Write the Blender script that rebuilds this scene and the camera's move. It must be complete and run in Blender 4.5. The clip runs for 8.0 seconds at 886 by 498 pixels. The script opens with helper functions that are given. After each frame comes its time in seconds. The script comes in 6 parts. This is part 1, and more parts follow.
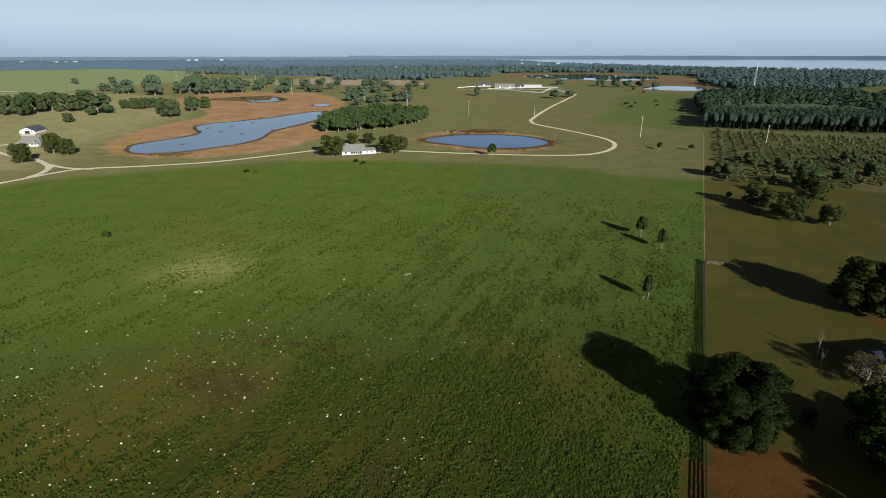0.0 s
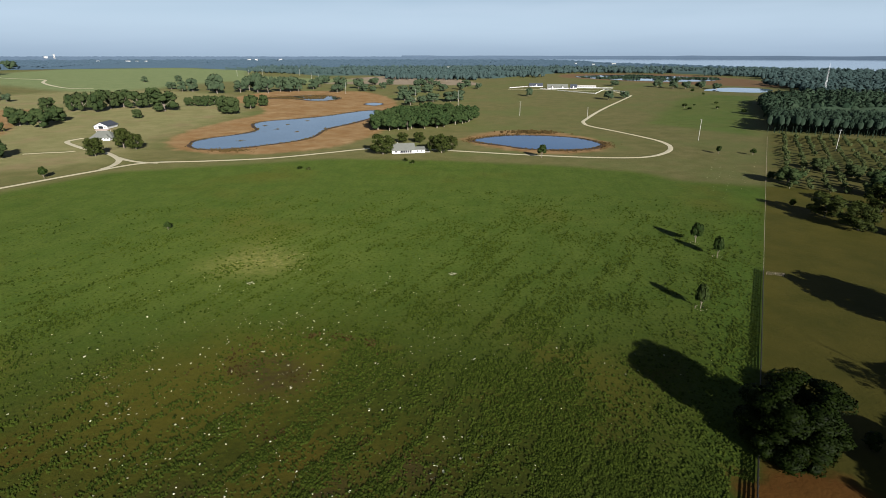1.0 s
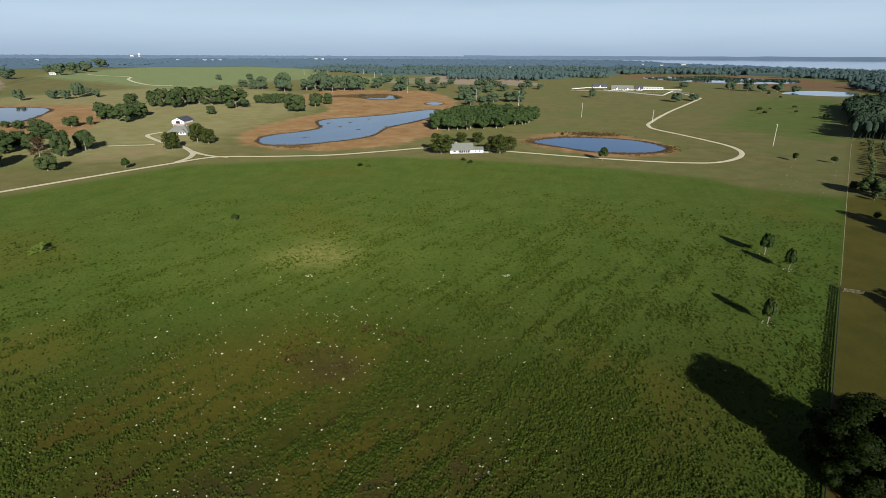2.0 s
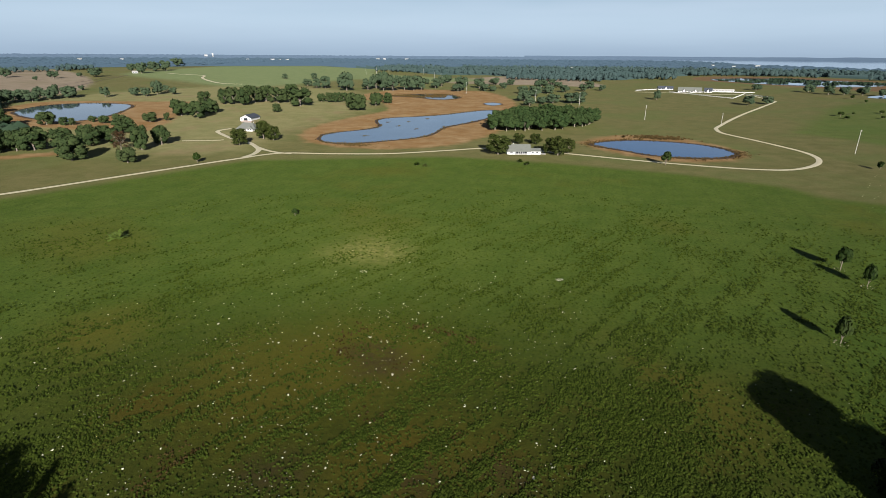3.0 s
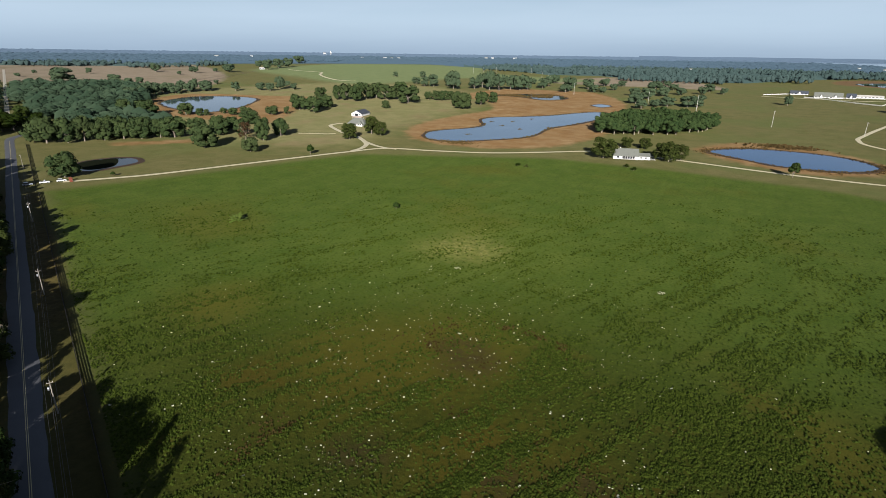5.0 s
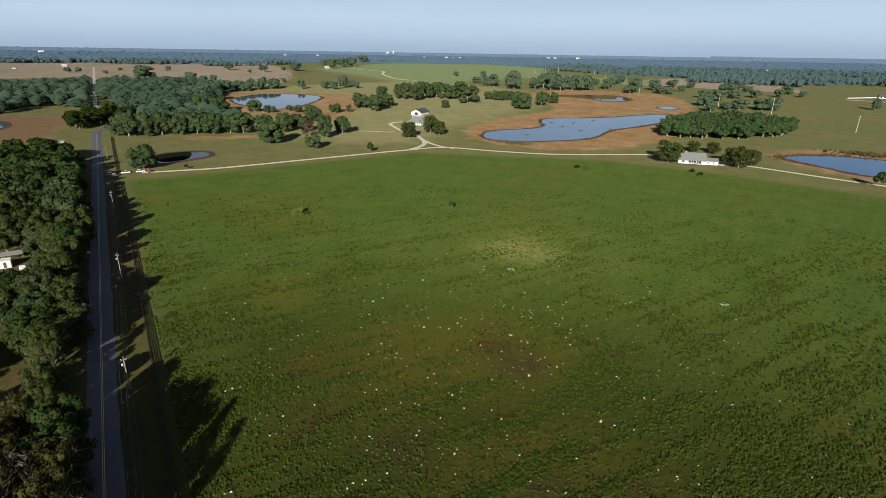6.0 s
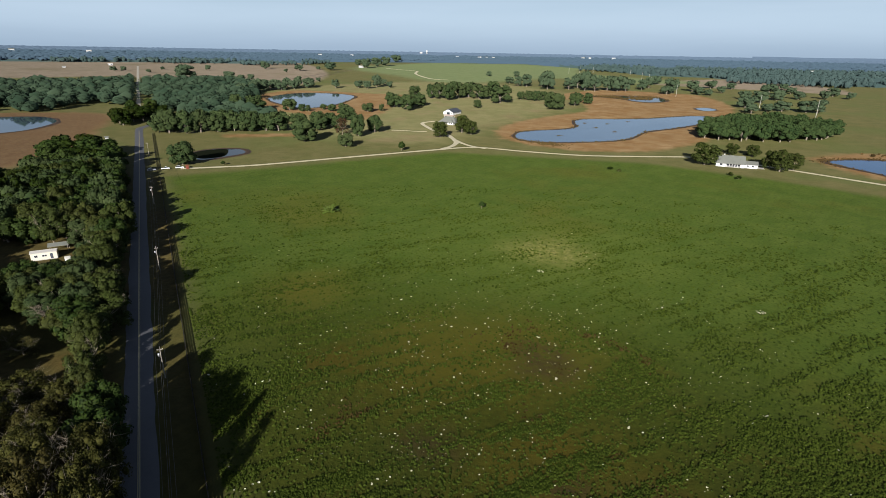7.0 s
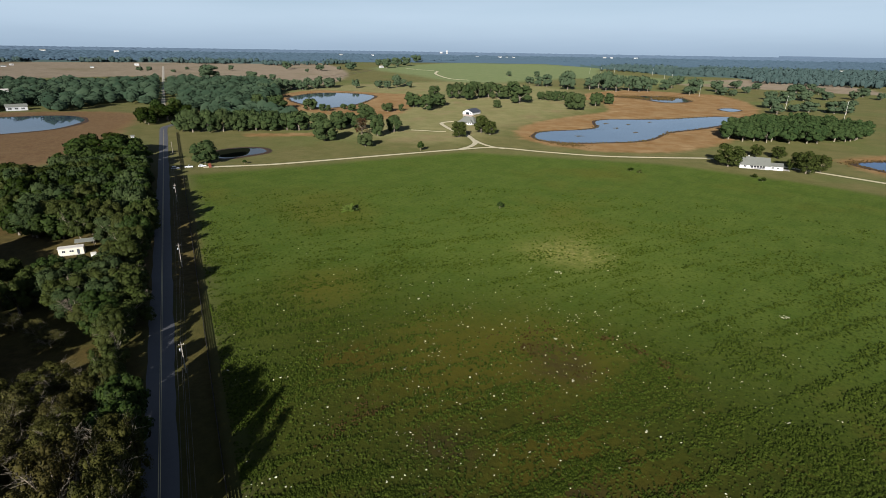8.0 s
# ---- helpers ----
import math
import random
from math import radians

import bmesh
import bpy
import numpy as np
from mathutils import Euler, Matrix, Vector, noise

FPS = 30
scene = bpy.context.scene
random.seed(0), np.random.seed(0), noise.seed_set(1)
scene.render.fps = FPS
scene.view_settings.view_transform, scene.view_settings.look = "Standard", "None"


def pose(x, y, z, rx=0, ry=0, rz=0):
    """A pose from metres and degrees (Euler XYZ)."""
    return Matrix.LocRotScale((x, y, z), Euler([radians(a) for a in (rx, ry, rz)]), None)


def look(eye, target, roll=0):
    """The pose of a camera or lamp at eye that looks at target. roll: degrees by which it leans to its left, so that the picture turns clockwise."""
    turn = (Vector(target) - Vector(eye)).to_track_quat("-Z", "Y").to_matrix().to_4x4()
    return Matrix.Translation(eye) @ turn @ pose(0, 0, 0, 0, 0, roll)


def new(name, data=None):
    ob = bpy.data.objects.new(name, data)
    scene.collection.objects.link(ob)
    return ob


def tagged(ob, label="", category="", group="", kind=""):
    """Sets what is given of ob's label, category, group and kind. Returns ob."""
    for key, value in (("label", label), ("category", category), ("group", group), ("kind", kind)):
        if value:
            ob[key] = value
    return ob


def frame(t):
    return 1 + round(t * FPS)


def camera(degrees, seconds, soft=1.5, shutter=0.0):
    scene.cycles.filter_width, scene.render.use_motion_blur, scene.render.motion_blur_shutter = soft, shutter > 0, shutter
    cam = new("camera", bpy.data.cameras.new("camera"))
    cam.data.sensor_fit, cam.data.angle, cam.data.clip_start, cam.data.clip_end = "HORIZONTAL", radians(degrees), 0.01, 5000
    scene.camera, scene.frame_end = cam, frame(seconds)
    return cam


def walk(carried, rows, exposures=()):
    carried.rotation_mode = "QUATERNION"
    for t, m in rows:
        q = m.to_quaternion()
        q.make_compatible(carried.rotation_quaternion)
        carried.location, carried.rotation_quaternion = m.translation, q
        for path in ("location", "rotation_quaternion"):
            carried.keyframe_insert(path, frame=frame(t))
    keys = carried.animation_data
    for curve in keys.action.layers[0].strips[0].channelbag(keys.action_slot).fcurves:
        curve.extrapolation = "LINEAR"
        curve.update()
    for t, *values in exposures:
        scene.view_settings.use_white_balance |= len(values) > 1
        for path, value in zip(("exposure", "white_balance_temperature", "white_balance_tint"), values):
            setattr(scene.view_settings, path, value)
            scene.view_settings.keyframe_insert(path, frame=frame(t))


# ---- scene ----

cam = camera(79.6, 8.0, soft=0.6)
# seconds, place, yaw, pitch, lean to the left
PATH = [
    (0, 0.00, 0.00, 75.00, -0.00, -19.99, 0.01),
    (0.5, 0.07, -0.06, 75.00, 2.37, -19.97, -0.00),
    (1, 0.13, -0.12, 75.05, 5.30, -20.00, 0.06),
    (1.5, 0.12, -0.26, 75.14, 8.42, -20.03, 0.19),
    (3, 0.22, -0.77, 75.43, 17.57, -20.05, 0.38),
    (3.5, 0.16, -0.81, 75.48, 20.53, -20.11, 0.51),
    (4, 0.11, -0.82, 75.52, 23.23, -20.15, 0.60),
    (5.5, -0.05, -1.40, 75.57, 31.34, -20.28, 0.87),
    (6, 0.02, -1.46, 75.53, 34.51, -20.34, 0.92),
    (6.5, 0.01, -1.49, 75.56, 36.44, -20.39, 0.97),
    (7, 0.13, -1.51, 75.54, 37.86, -20.41, 0.98),
    (7.5, 0.21, -1.54, 75.56, 39.08, -20.43, 0.97),
    (8, 0.29, -1.52, 75.54, 39.92, -20.44, 0.89),
]
walk(cam, [(t, pose(x, y, z, 90 + pitch, 0, yaw) @ pose(0, 0, 0, 0, 0, lean)) for t, x, y, z, yaw, pitch, lean in PATH],
     exposures=[(0, 0.86, 5950, 12), (8, 0.86, 5950, 12)])

# world, sun and exposure
SUN_HEIGHT, SUN_TURN = 20.0, 154.0
world = bpy.data.worlds.new("world")
scene.world = world
world.use_nodes = True
sky = world.node_tree.nodes.new("ShaderNodeTexSky")
sky.sky_type, sky.sun_disc = "NISHITA", False
sky.sun_elevation, sky.sun_rotation = radians(SUN_HEIGHT), radians(SUN_TURN)
sky.air_density, sky.dust_density, sky.ozone_density = 0.8, 0.6, 1.2
veil = world.node_tree.nodes.new("ShaderNodeMix")
veil.data_type = "RGBA"
veil.inputs[7].default_value = (11.0, 11.8, 12.4, 1)
spread = world.node_tree.nodes.new("ShaderNodeMapping")
spread.inputs["Scale"].default_value = (1.6, 1.6, 14.0)
streaks = world.node_tree.nodes.new("ShaderNodeTexNoise")
streaks.inputs["Scale"].default_value, streaks.inputs["Detail"].default_value = 1.6, 5.0
thin = world.node_tree.nodes.new("ShaderNodeMapRange")
thin.inputs[1].default_value, thin.inputs[2].default_value, thin.inputs[4].default_value = 0.42, 0.75, 0.55
for a, b in ((world.node_tree.nodes.new("ShaderNodeTexCoord").outputs["Generated"], spread.inputs[0]), (spread.outputs[0], streaks.inputs[0]), (streaks.outputs[0], thin.inputs[0]),
             (thin.outputs[0], veil.inputs[0]), (sky.outputs[0], veil.inputs[6]), (veil.outputs[2], world.node_tree.nodes["Background"].inputs[0])):
    world.node_tree.links.new(a, b)
world.node_tree.nodes["Background"].inputs[1].default_value = 0.031
sun = new("sun", bpy.data.lights.new("sun", "SUN"))
sun.data.energy, sun.data.angle, sun.data.color = 5.0, radians(0.6), (1.0, 0.92, 0.80)
sun.matrix_world = look((200, -400, 165), (0, 0, 0))


# ---- small tools ----
def ground_z(x, y):
    """Height of the land: flat round the camera, rising gently to the far woods."""
    d = np.hypot(x, y)
    z = 0.0314 * ((np.sqrt((d - 520) ** 2 + 150 ** 2) + (d - 520)) / 2) - 0.33
    return 64 * (1 - np.exp(-z / 64))


def gz(x, y):
    return float(ground_z(x, y))


def smooth_loop(points, steps=6, closed=True):
    """A Catmull-Rom curve through the points."""
    p, n, out = [Vector((*q, 0)[:3]) for q in points], len(points), []
    for i in range(n if closed else n - 1):
        k = [(i + j) % n if closed else min(max(i + j, 0), n - 1) for j in (-1, 0, 1, 2)]
        a, b, c, d = (p[j] for j in k)
        for s in range(steps):
            t = s / steps
            out.append(0.5 * (2 * b + (c - a) * t + (2 * a - 5 * b + 4 * c - d) * t * t + (3 * b - a - 3 * c + d) * t ** 3))
    if not closed:
        out.append(p[-1])
    return np.array([(v.x, v.y) for v in out])


def inside(poly, x, y):
    hit, n = np.zeros(np.shape(x), bool), len(poly)
    for i in range(n):
        (ax, ay), (bx, by) = poly[i], poly[(i + 1) % n]
        if ay != by:
            hit ^= ((ay > y) != (by > y)) & (x < (bx - ax) * (y - ay) / (by - ay) + ax)
    return hit


def edge_distance(poly, x, y):
    """Distance to the outline, positive inside."""
    best, n = np.full(np.shape(x), 1e9), len(poly)
    for i in range(n):
        (ax, ay), (bx, by) = poly[i], poly[(i + 1) % n]
        dx, dy = bx - ax, by - ay
        t = np.clip(((x - ax) * dx + (y - ay) * dy) / (dx * dx + dy * dy + 1e-9), 0, 1)
        best = np.minimum(best, np.hypot(x - ax - t * dx, y - ay - t * dy))
    return np.where(inside(poly, x, y), best, -best)


def value_noise(x, y, size, seed):
    """Smooth noise of 0 to 1 whose lumps are about size metres."""
    table = np.random.default_rng(seed).random((64, 64))
    u, v = np.asarray(x) / size, np.asarray(y) / size
    i, j = np.floor(u).astype(int), np.floor(v).astype(int)
    a, b = u - i, v - j
    a, b = a * a * (3 - 2 * a), b * b * (3 - 2 * b)
    g = lambda p, q: table[p % 64, q % 64]
    return (g(i, j) * (1 - a) + g(i + 1, j) * a) * (1 - b) + (g(i, j + 1) * (1 - a) + g(i + 1, j + 1) * a) * b


def raw_mesh(name, verts, faces, material, smooth=False, normals=None):
    """A mesh from arrays; faces all have the same number of corners, or are a list of such arrays; normals, one a vertex, round the shading."""
    groups = faces if isinstance(faces, list) else [faces]
    groups = [np.asarray(f, dtype=np.int32) for f in groups if len(f)]
    me = bpy.data.meshes.new(name)
    verts = np.asarray(verts, dtype=np.float32)
    me.vertices.add(len(verts))
    me.vertices.foreach_set("co", verts.ravel())
    loops = np.concatenate([f.ravel() for f in groups])
    sizes = np.concatenate([np.full(len(f), f.shape[1], np.int32) for f in groups])
    me.loops.add(len(loops))
    me.loops.foreach_set("vertex_index", loops)
    me.polygons.add(len(sizes))
    me.polygons.foreach_set("loop_start", np.concatenate([[0], np.cumsum(sizes)[:-1]]).astype(np.int32))
    me.polygons.foreach_set("loop_total", sizes)
    me.polygons.foreach_set("use_smooth", np.full(len(sizes), smooth))
    if material:
        me.materials.append(material)
    me.update(calc_edges=True)
    if normals is not None:
        me.attributes.new("custom_normal", "FLOAT_VECTOR", "POINT").data.foreach_set("vector", np.asarray(normals, dtype=np.float32).ravel())
    return me


def part(name, bm, material, parent, label=""):
    """Links a bmesh as one mesh object under a thing or under a part."""
    me = bpy.data.meshes.new(name)
    bm.to_mesh(me)
    bm.free()
    me.materials.append(material)
    ob = new(name, me)
    ob.parent = parent
    return tagged(ob, label) if label else ob


def box(bm, x0, x1, y0, y1, z0, z1, bevel=0.0):
    made = bmesh.ops.create_cube(bm, size=1.0)["verts"]
    for v in made:
        v.co = Vector((x0 + (v.co.x + 0.5) * (x1 - x0), y0 + (v.co.y + 0.5) * (y1 - y0), z0 + (v.co.z + 0.5) * (z1 - z0)))
    if bevel:
        bmesh.ops.bevel(bm, geom=list({e for v in made for e in v.link_edges}), offset=bevel, segments=1, affect="EDGES")
    return bm


def prism(bm, outline, y0, y1):
    """A solid with its outline in x and z, from y0 to y1."""
    a = [bm.verts.new((x, y0, z)) for x, z in outline]
    b = [bm.verts.new((x, y1, z)) for x, z in outline]
    bm.faces.new(a)
    bm.faces.new(b[::-1])
    for i in range(len(a)):
        j = (i + 1) % len(a)
        bm.faces.new((a[j], a[i], b[i], b[j]))
    bmesh.ops.recalc_face_normals(bm, faces=bm.faces[:])
    return bm


def tube(points, radii, sides=7):
    """Vertices and quads of a tapered tube."""
    p = np.array(points, float)
    d = np.gradient(p, axis=0)
    d /= np.linalg.norm(d, axis=1)[:, None] + 1e-9
    ref = np.where(np.abs(d[:, 2:3]) > 0.9, [[1.0, 0, 0]], [[0, 0, 1.0]])
    a = np.cross(d, ref)
    a /= np.linalg.norm(a, axis=1)[:, None] + 1e-9
    b = np.cross(d, a)
    ang = np.arange(sides) / sides * 2 * np.pi
    v = p[:, None] + (np.cos(ang)[None, :, None] * a[:, None] + np.sin(ang)[None, :, None] * b[:, None]) * np.array(radii)[:, None, None]
    f = []
    for i in range(len(p) - 1):
        for j in range(sides):
            k = (j + 1) % sides
            f.append((i * sides + j, i * sides + k, (i + 1) * sides + k, (i + 1) * sides + j))
    return v.reshape(-1, 3), np.array(f)


def joined(pieces):
    """Joins (verts, faces) pieces, with or without normals, whose faces have the same number of corners."""
    starts = np.cumsum([0] + [len(p[0]) for p in pieces])
    faces = np.concatenate([np.asarray(p[1]) + n for p, n in zip(pieces, starts)])
    whole = [np.concatenate([p[0] for p in pieces]), faces]
    return whole + [np.concatenate([p[2] for p in pieces])] if len(pieces[0]) > 2 else whole


def unit(v):
    return v / (np.linalg.norm(v, axis=-1, keepdims=True) + 1e-9)


# ---- materials ----
class Nodes:
    """A short hand for one node material."""

    def __init__(self, name):
        self.mat = bpy.data.materials.new(name)
        self.mat.use_nodes = True
        self.tree = self.mat.node_tree
        self.shader = self.tree.nodes["Principled BSDF"]

    def add(self, kind, **inputs):
        node = self.tree.nodes.new("ShaderNode" + kind)
        for key, value in inputs.items():
            self.set(node.inputs[key.replace("_", " ")], value)
        return node

    def set(self, socket, value):
        if isinstance(value, bpy.types.NodeSocket):
            self.tree.links.new(value, socket)
        elif isinstance(value, tuple) and len(value) == 3 and socket.type == "RGBA":
            socket.default_value = (*value, 1)
        else:
            socket.default_value = value

    def noise(self, vector, scale, detail=4.0, rough=0.55):
        return self.add("TexNoise", Vector=vector, Scale=scale, Detail=detail, Roughness=rough).outputs[0]

    def mix(self, fac, a, b, blend="MIX"):
        node = self.tree.nodes.new("ShaderNodeMix")
        node.data_type, node.blend_type = "RGBA", blend
        self.set(node.inputs[0], fac)
        self.set(node.inputs[6], a)
        self.set(node.inputs[7], b)
        return node.outputs[2]

    def math(self, op, a, b=0.0):
        node = self.tree.nodes.new("ShaderNodeMath")
        node.operation = op
        self.set(node.inputs[0], a)
        self.set(node.inputs[1], b)
        return node.outputs[0]

    def step(self, value, low, high):
        node = self.tree.nodes.new("ShaderNodeMapRange")
        node.interpolation_type = "SMOOTHSTEP"
        self.set(node.inputs[0], value)
        self.set(node.inputs[1], low)
        self.set(node.inputs[2], high)
        return node.outputs[0]

    def attribute(self, name):
        node = self.tree.nodes.new("ShaderNodeAttribute")
        node.attribute_name = name
        return node.outputs["Fac"]

    def place(self):
        return self.add("NewGeometry").outputs["Position"]

    def turned(self, vector, degrees, scale):
        node = self.add("Mapping", Vector=vector)
        node.inputs["Rotation"].default_value = (0, 0, radians(degrees))
        node.inputs["Scale"].default_value = scale
        return node.outputs[0]

    def finish(self, color, rough=0.8, bump=None, strength=0.3, distance=0.1, specular=0.3, metal=0.0):
        self.set(self.shader.inputs["Base Color"], color)
        self.set(self.shader.inputs["Roughness"], rough)
        self.shader.inputs["Specular IOR Level"].default_value = specular
        self.shader.inputs["Metallic"].default_value = metal
        if bump is not None:
            node = self.add("Bump", Strength=strength, Distance=distance, Height=bump)
            self.set(self.shader.inputs["Normal"], node.outputs[0])
        return self.mat


def plain(name, dark, light, scale=2.0, rough=0.75, bump=0.2, distance=0.02, specular=0.3, metal=0.0, weather=0.25):
    """A surface of two tones, with grain and large soft stains."""
    n = Nodes(name)
    at = n.add("TexCoord").outputs["Object"]
    grain = n.noise(at, scale * 8, 5)
    stain = n.noise(at, scale * 0.35, 3)
    tone = n.mix(grain, dark, light)
    tone = n.mix(n.math("MULTIPLY", n.step(stain, 0.5, 0.8), weather), tone, tuple(c * 0.55 for c in dark))
    return n.finish(tone, rough, grain, bump, distance, specular, metal)


def foliage(name, deep, fresh, odd, rough=0.6):
    """Leaves: each clump has its own tone, and each tree its own."""
    n = Nodes(name)
    own = n.add("ObjectInfo").outputs["Random"]
    clump = n.add("NewGeometry").outputs["Random Per Island"]
    at = n.add("TexCoord").outputs["Object"]
    tone = n.mix(clump, deep, fresh)
    tone = n.mix(n.math("MULTIPLY", n.step(own, 0.35, 1.0), 0.55), tone, odd)
    tone = n.mix(n.math("MULTIPLY", n.noise(n.place(), 0.9, 3), 0.5), tone, deep)
    n.finish(tone, rough, specular=0.05)
    n.shader.inputs["Diffuse Roughness"].default_value = 0.8
    return n.mat


def ground_material():
    n = Nodes("land")
    at = n.place()
    big, mid, fine = n.noise(at, 0.011, 4), n.noise(at, 0.07, 6, 0.6), n.noise(at, 0.9, 6, 0.65)
    lumps = n.noise(at, 0.35, 5, 0.7)
    rows = n.noise(n.turned(at, 24.5, (0.42, 0.035, 1)), 1.0, 4, 0.6)
    jitter = n.math("MULTIPLY", n.math("SUBTRACT", mid, 0.5), 26.0)
    fray = n.math("MULTIPLY", n.math("SUBTRACT", lumps, 0.5), 7.0)

    def zone(name, soft, loose):
        edge = n.math("ADD", n.attribute(name), n.math("ADD", n.math("MULTIPLY", jitter, loose), n.math("MULTIPLY", fray, min(1.0, loose + 0.2))))
        return n.step(edge, -soft, soft)

    # olive pasture, with drier and greener patches
    tone = n.mix(n.step(mid, 0.3, 0.7), (0.0475, 0.0477, 0.0143), (0.0685, 0.0625, 0.0233))
    tone = n.mix(n.math("MULTIPLY", n.step(big, 0.45, 0.65), 0.6), tone, (0.0455, 0.0580, 0.0150))
    tone = n.mix(n.math("MULTIPLY", n.step(lumps, 0.45, 0.7), 0.3), tone, (0.0360, 0.0372, 0.0108))
    tone = n.mix(n.math("MULTIPLY", n.step(fine, 0.45, 0.7), 0.22), tone, (0.0749, 0.0639, 0.0300))
    # bleached hay round the farm
    hay = n.mix(n.step(mid, 0.3, 0.7), (0.0862, 0.0842, 0.0331), (0.1188, 0.1084, 0.0499))
    hay = n.mix(n.math("MULTIPLY", n.step(n.noise(at, 0.02, 5, 0.65), 0.5, 0.66), 0.6), hay, (0.1172, 0.0825, 0.0473))
    hay = n.mix(n.math("MULTIPLY", n.step(lumps, 0.5, 0.7), 0.3), hay, (0.0554, 0.0572, 0.0169))
    tone = n.mix(n.math("MULTIPLY", zone("hay", 30.0, 1.0), 0.72), tone, hay)
    # dry brown grassland
    dry = n.mix(n.step(mid, 0.3, 0.7), (0.0949, 0.0756, 0.0512), (0.1233, 0.1016, 0.0735))
    dry = n.mix(n.math("MULTIPLY", n.step(big, 0.5, 0.7), 0.5), dry, (0.0633, 0.0535, 0.0245))
    tone = n.mix(zone("dry", 8.0, 1.0), tone, dry)
    # far green crops
    crop = n.mix(n.step(mid, 0.3, 0.7), (0.0620, 0.0790, 0.0310), (0.0822, 0.0977, 0.0418))
    tone = n.mix(zone("crop", 30.0, 0.6), tone, crop)
    # marsh round the ponds
    marsh = n.mix(n.step(mid, 0.3, 0.72), (0.0949, 0.0529, 0.0186), (0.1265, 0.0848, 0.0401))
    marsh = n.mix(n.math("MULTIPLY", n.step(lumps, 0.5, 0.75), 0.35), marsh, (0.0632, 0.0446, 0.0167))
    marsh = n.mix(n.math("MULTIPLY", n.step(n.noise(at, 0.028, 5, 0.65), 0.55, 0.72), 0.6), marsh, (0.1600, 0.1153, 0.0595))
    marsh = n.mix(n.math("MULTIPLY", n.step(n.noise(at, 0.05, 6, 0.7), 0.52, 0.66), 0.45), marsh, (0.0744, 0.0409, 0.0149))
    tone = n.mix(zone("marsh", 6.0, 0.8), tone, marsh)
    bog = n.mix(n.step(lumps, 0.35, 0.65), (0.0472, 0.0284, 0.0133), (0.0756, 0.0490, 0.0248))
    tone = n.mix(n.math("MULTIPLY", zone("bog", 10.0, 0.8), 0.8), tone, bog)
    # the weedy field
    weeds = n.mix(n.step(mid, 0.25, 0.75), (0.0260, 0.0429, 0.0042), (0.0386, 0.0546, 0.0073))
    weeds = n.mix(n.math("MULTIPLY", n.step(rows, 0.48, 0.66), 0.22), weeds, (0.0169, 0.0266, 0.0017))
    weeds = n.mix(n.math("MULTIPLY", n.step(big, 0.52, 0.68), 0.35), weeds, (0.0488, 0.0392, 0.0041))
    weeds = n.mix(n.math("MULTIPLY", n.step(fine, 0.50, 0.66), 0.6), weeds, (0.0102, 0.0173, 0.0016))
    weeds = n.mix(n.math("MULTIPLY", n.step(fine, 0.44, 0.25), 0.35), weeds, (0.0586, 0.0632, 0.0118))
    # near weeds, browner, with the lens's falloff of light painted in as darkening
    near_dark = n.mix(n.step(lumps, 0.35, 0.65), (0.0149, 0.0171, 0.0011), (0.0260, 0.0290, 0.0022))
    near_dark = n.mix(n.math("MULTIPLY", n.step(n.noise(at, 0.045, 5, 0.6), 0.52, 0.66), 0.8), near_dark, (0.0380, 0.0231, 0.0022))
    weeds = n.mix(n.math("MULTIPLY", zone("near_dark", 45.0, 1.0), 0.82), weeds, near_dark)
    tone = n.mix(zone("field", 8.0, 0.7), tone, weeds)
    tone = n.mix(n.math("MULTIPLY", zone("ochre", 16.0, 0.8), 0.55), tone, n.mix(lumps, (0.0420, 0.0370, 0.0030), (0.0640, 0.0500, 0.0060)))
    tone = n.mix(n.math("MULTIPLY", n.math("MULTIPLY", zone("withered", 5.0, 0.35), n.step(lumps, 0.3, 0.6)), 0.8), tone, n.mix(fine, (0.0101, 0.0066, 0.0016), (0.0403, 0.0295, 0.0109)))
    # lush strip beside the fence
    lush = n.mix(n.step(mid, 0.25, 0.75), (0.0194, 0.0439, 0.0029), (0.0312, 0.0587, 0.0056))
    lush = n.mix(n.math("MULTIPLY", n.step(rows, 0.5, 0.68), 0.5), lush, (0.0316, 0.0446, 0.0097))
    tone = n.mix(n.math("MULTIPLY", zone("lush", 14.0, 1.0), 0.5), tone, lush)
    # mown paddock beyond the board fence
    paddock = n.mix(n.step(mid, 0.3, 0.7), (0.0266, 0.0266, 0.0030), (0.0382, 0.0341, 0.0048))
    tone = n.mix(zone("paddock", 0.7, 0.0), tone, paddock)
    tone = n.mix(n.math("MULTIPLY", zone("orchard", 4.0, 0.4), 0.55), tone, paddock)
    # bare red soil and leaf litter
    soil = n.mix(n.step(mid, 0.3, 0.7), (0.0489, 0.0171, 0.0030), (0.0698, 0.0273, 0.0051))
    soil = n.mix(n.math("MULTIPLY", n.step(fine, 0.55, 0.75), 0.5), soil, (0.0469, 0.0305, 0.0062))
    tone = n.mix(n.math("MULTIPLY", zone("soil", 3.0, 0.5), 0.8), tone, soil)
    litter = n.mix(n.step(lumps, 0.35, 0.65), (0.0341, 0.0264, 0.0078), (0.0620, 0.0465, 0.0147))
    litter = n.mix(n.math("MULTIPLY", n.step(big, 0.45, 0.6), 0.5), litter, (0.0372, 0.0388, 0.0085))
    tone = n.mix(n.math("MULTIPLY", zone("litter", 2.5, 0.3), 0.85), tone, litter)
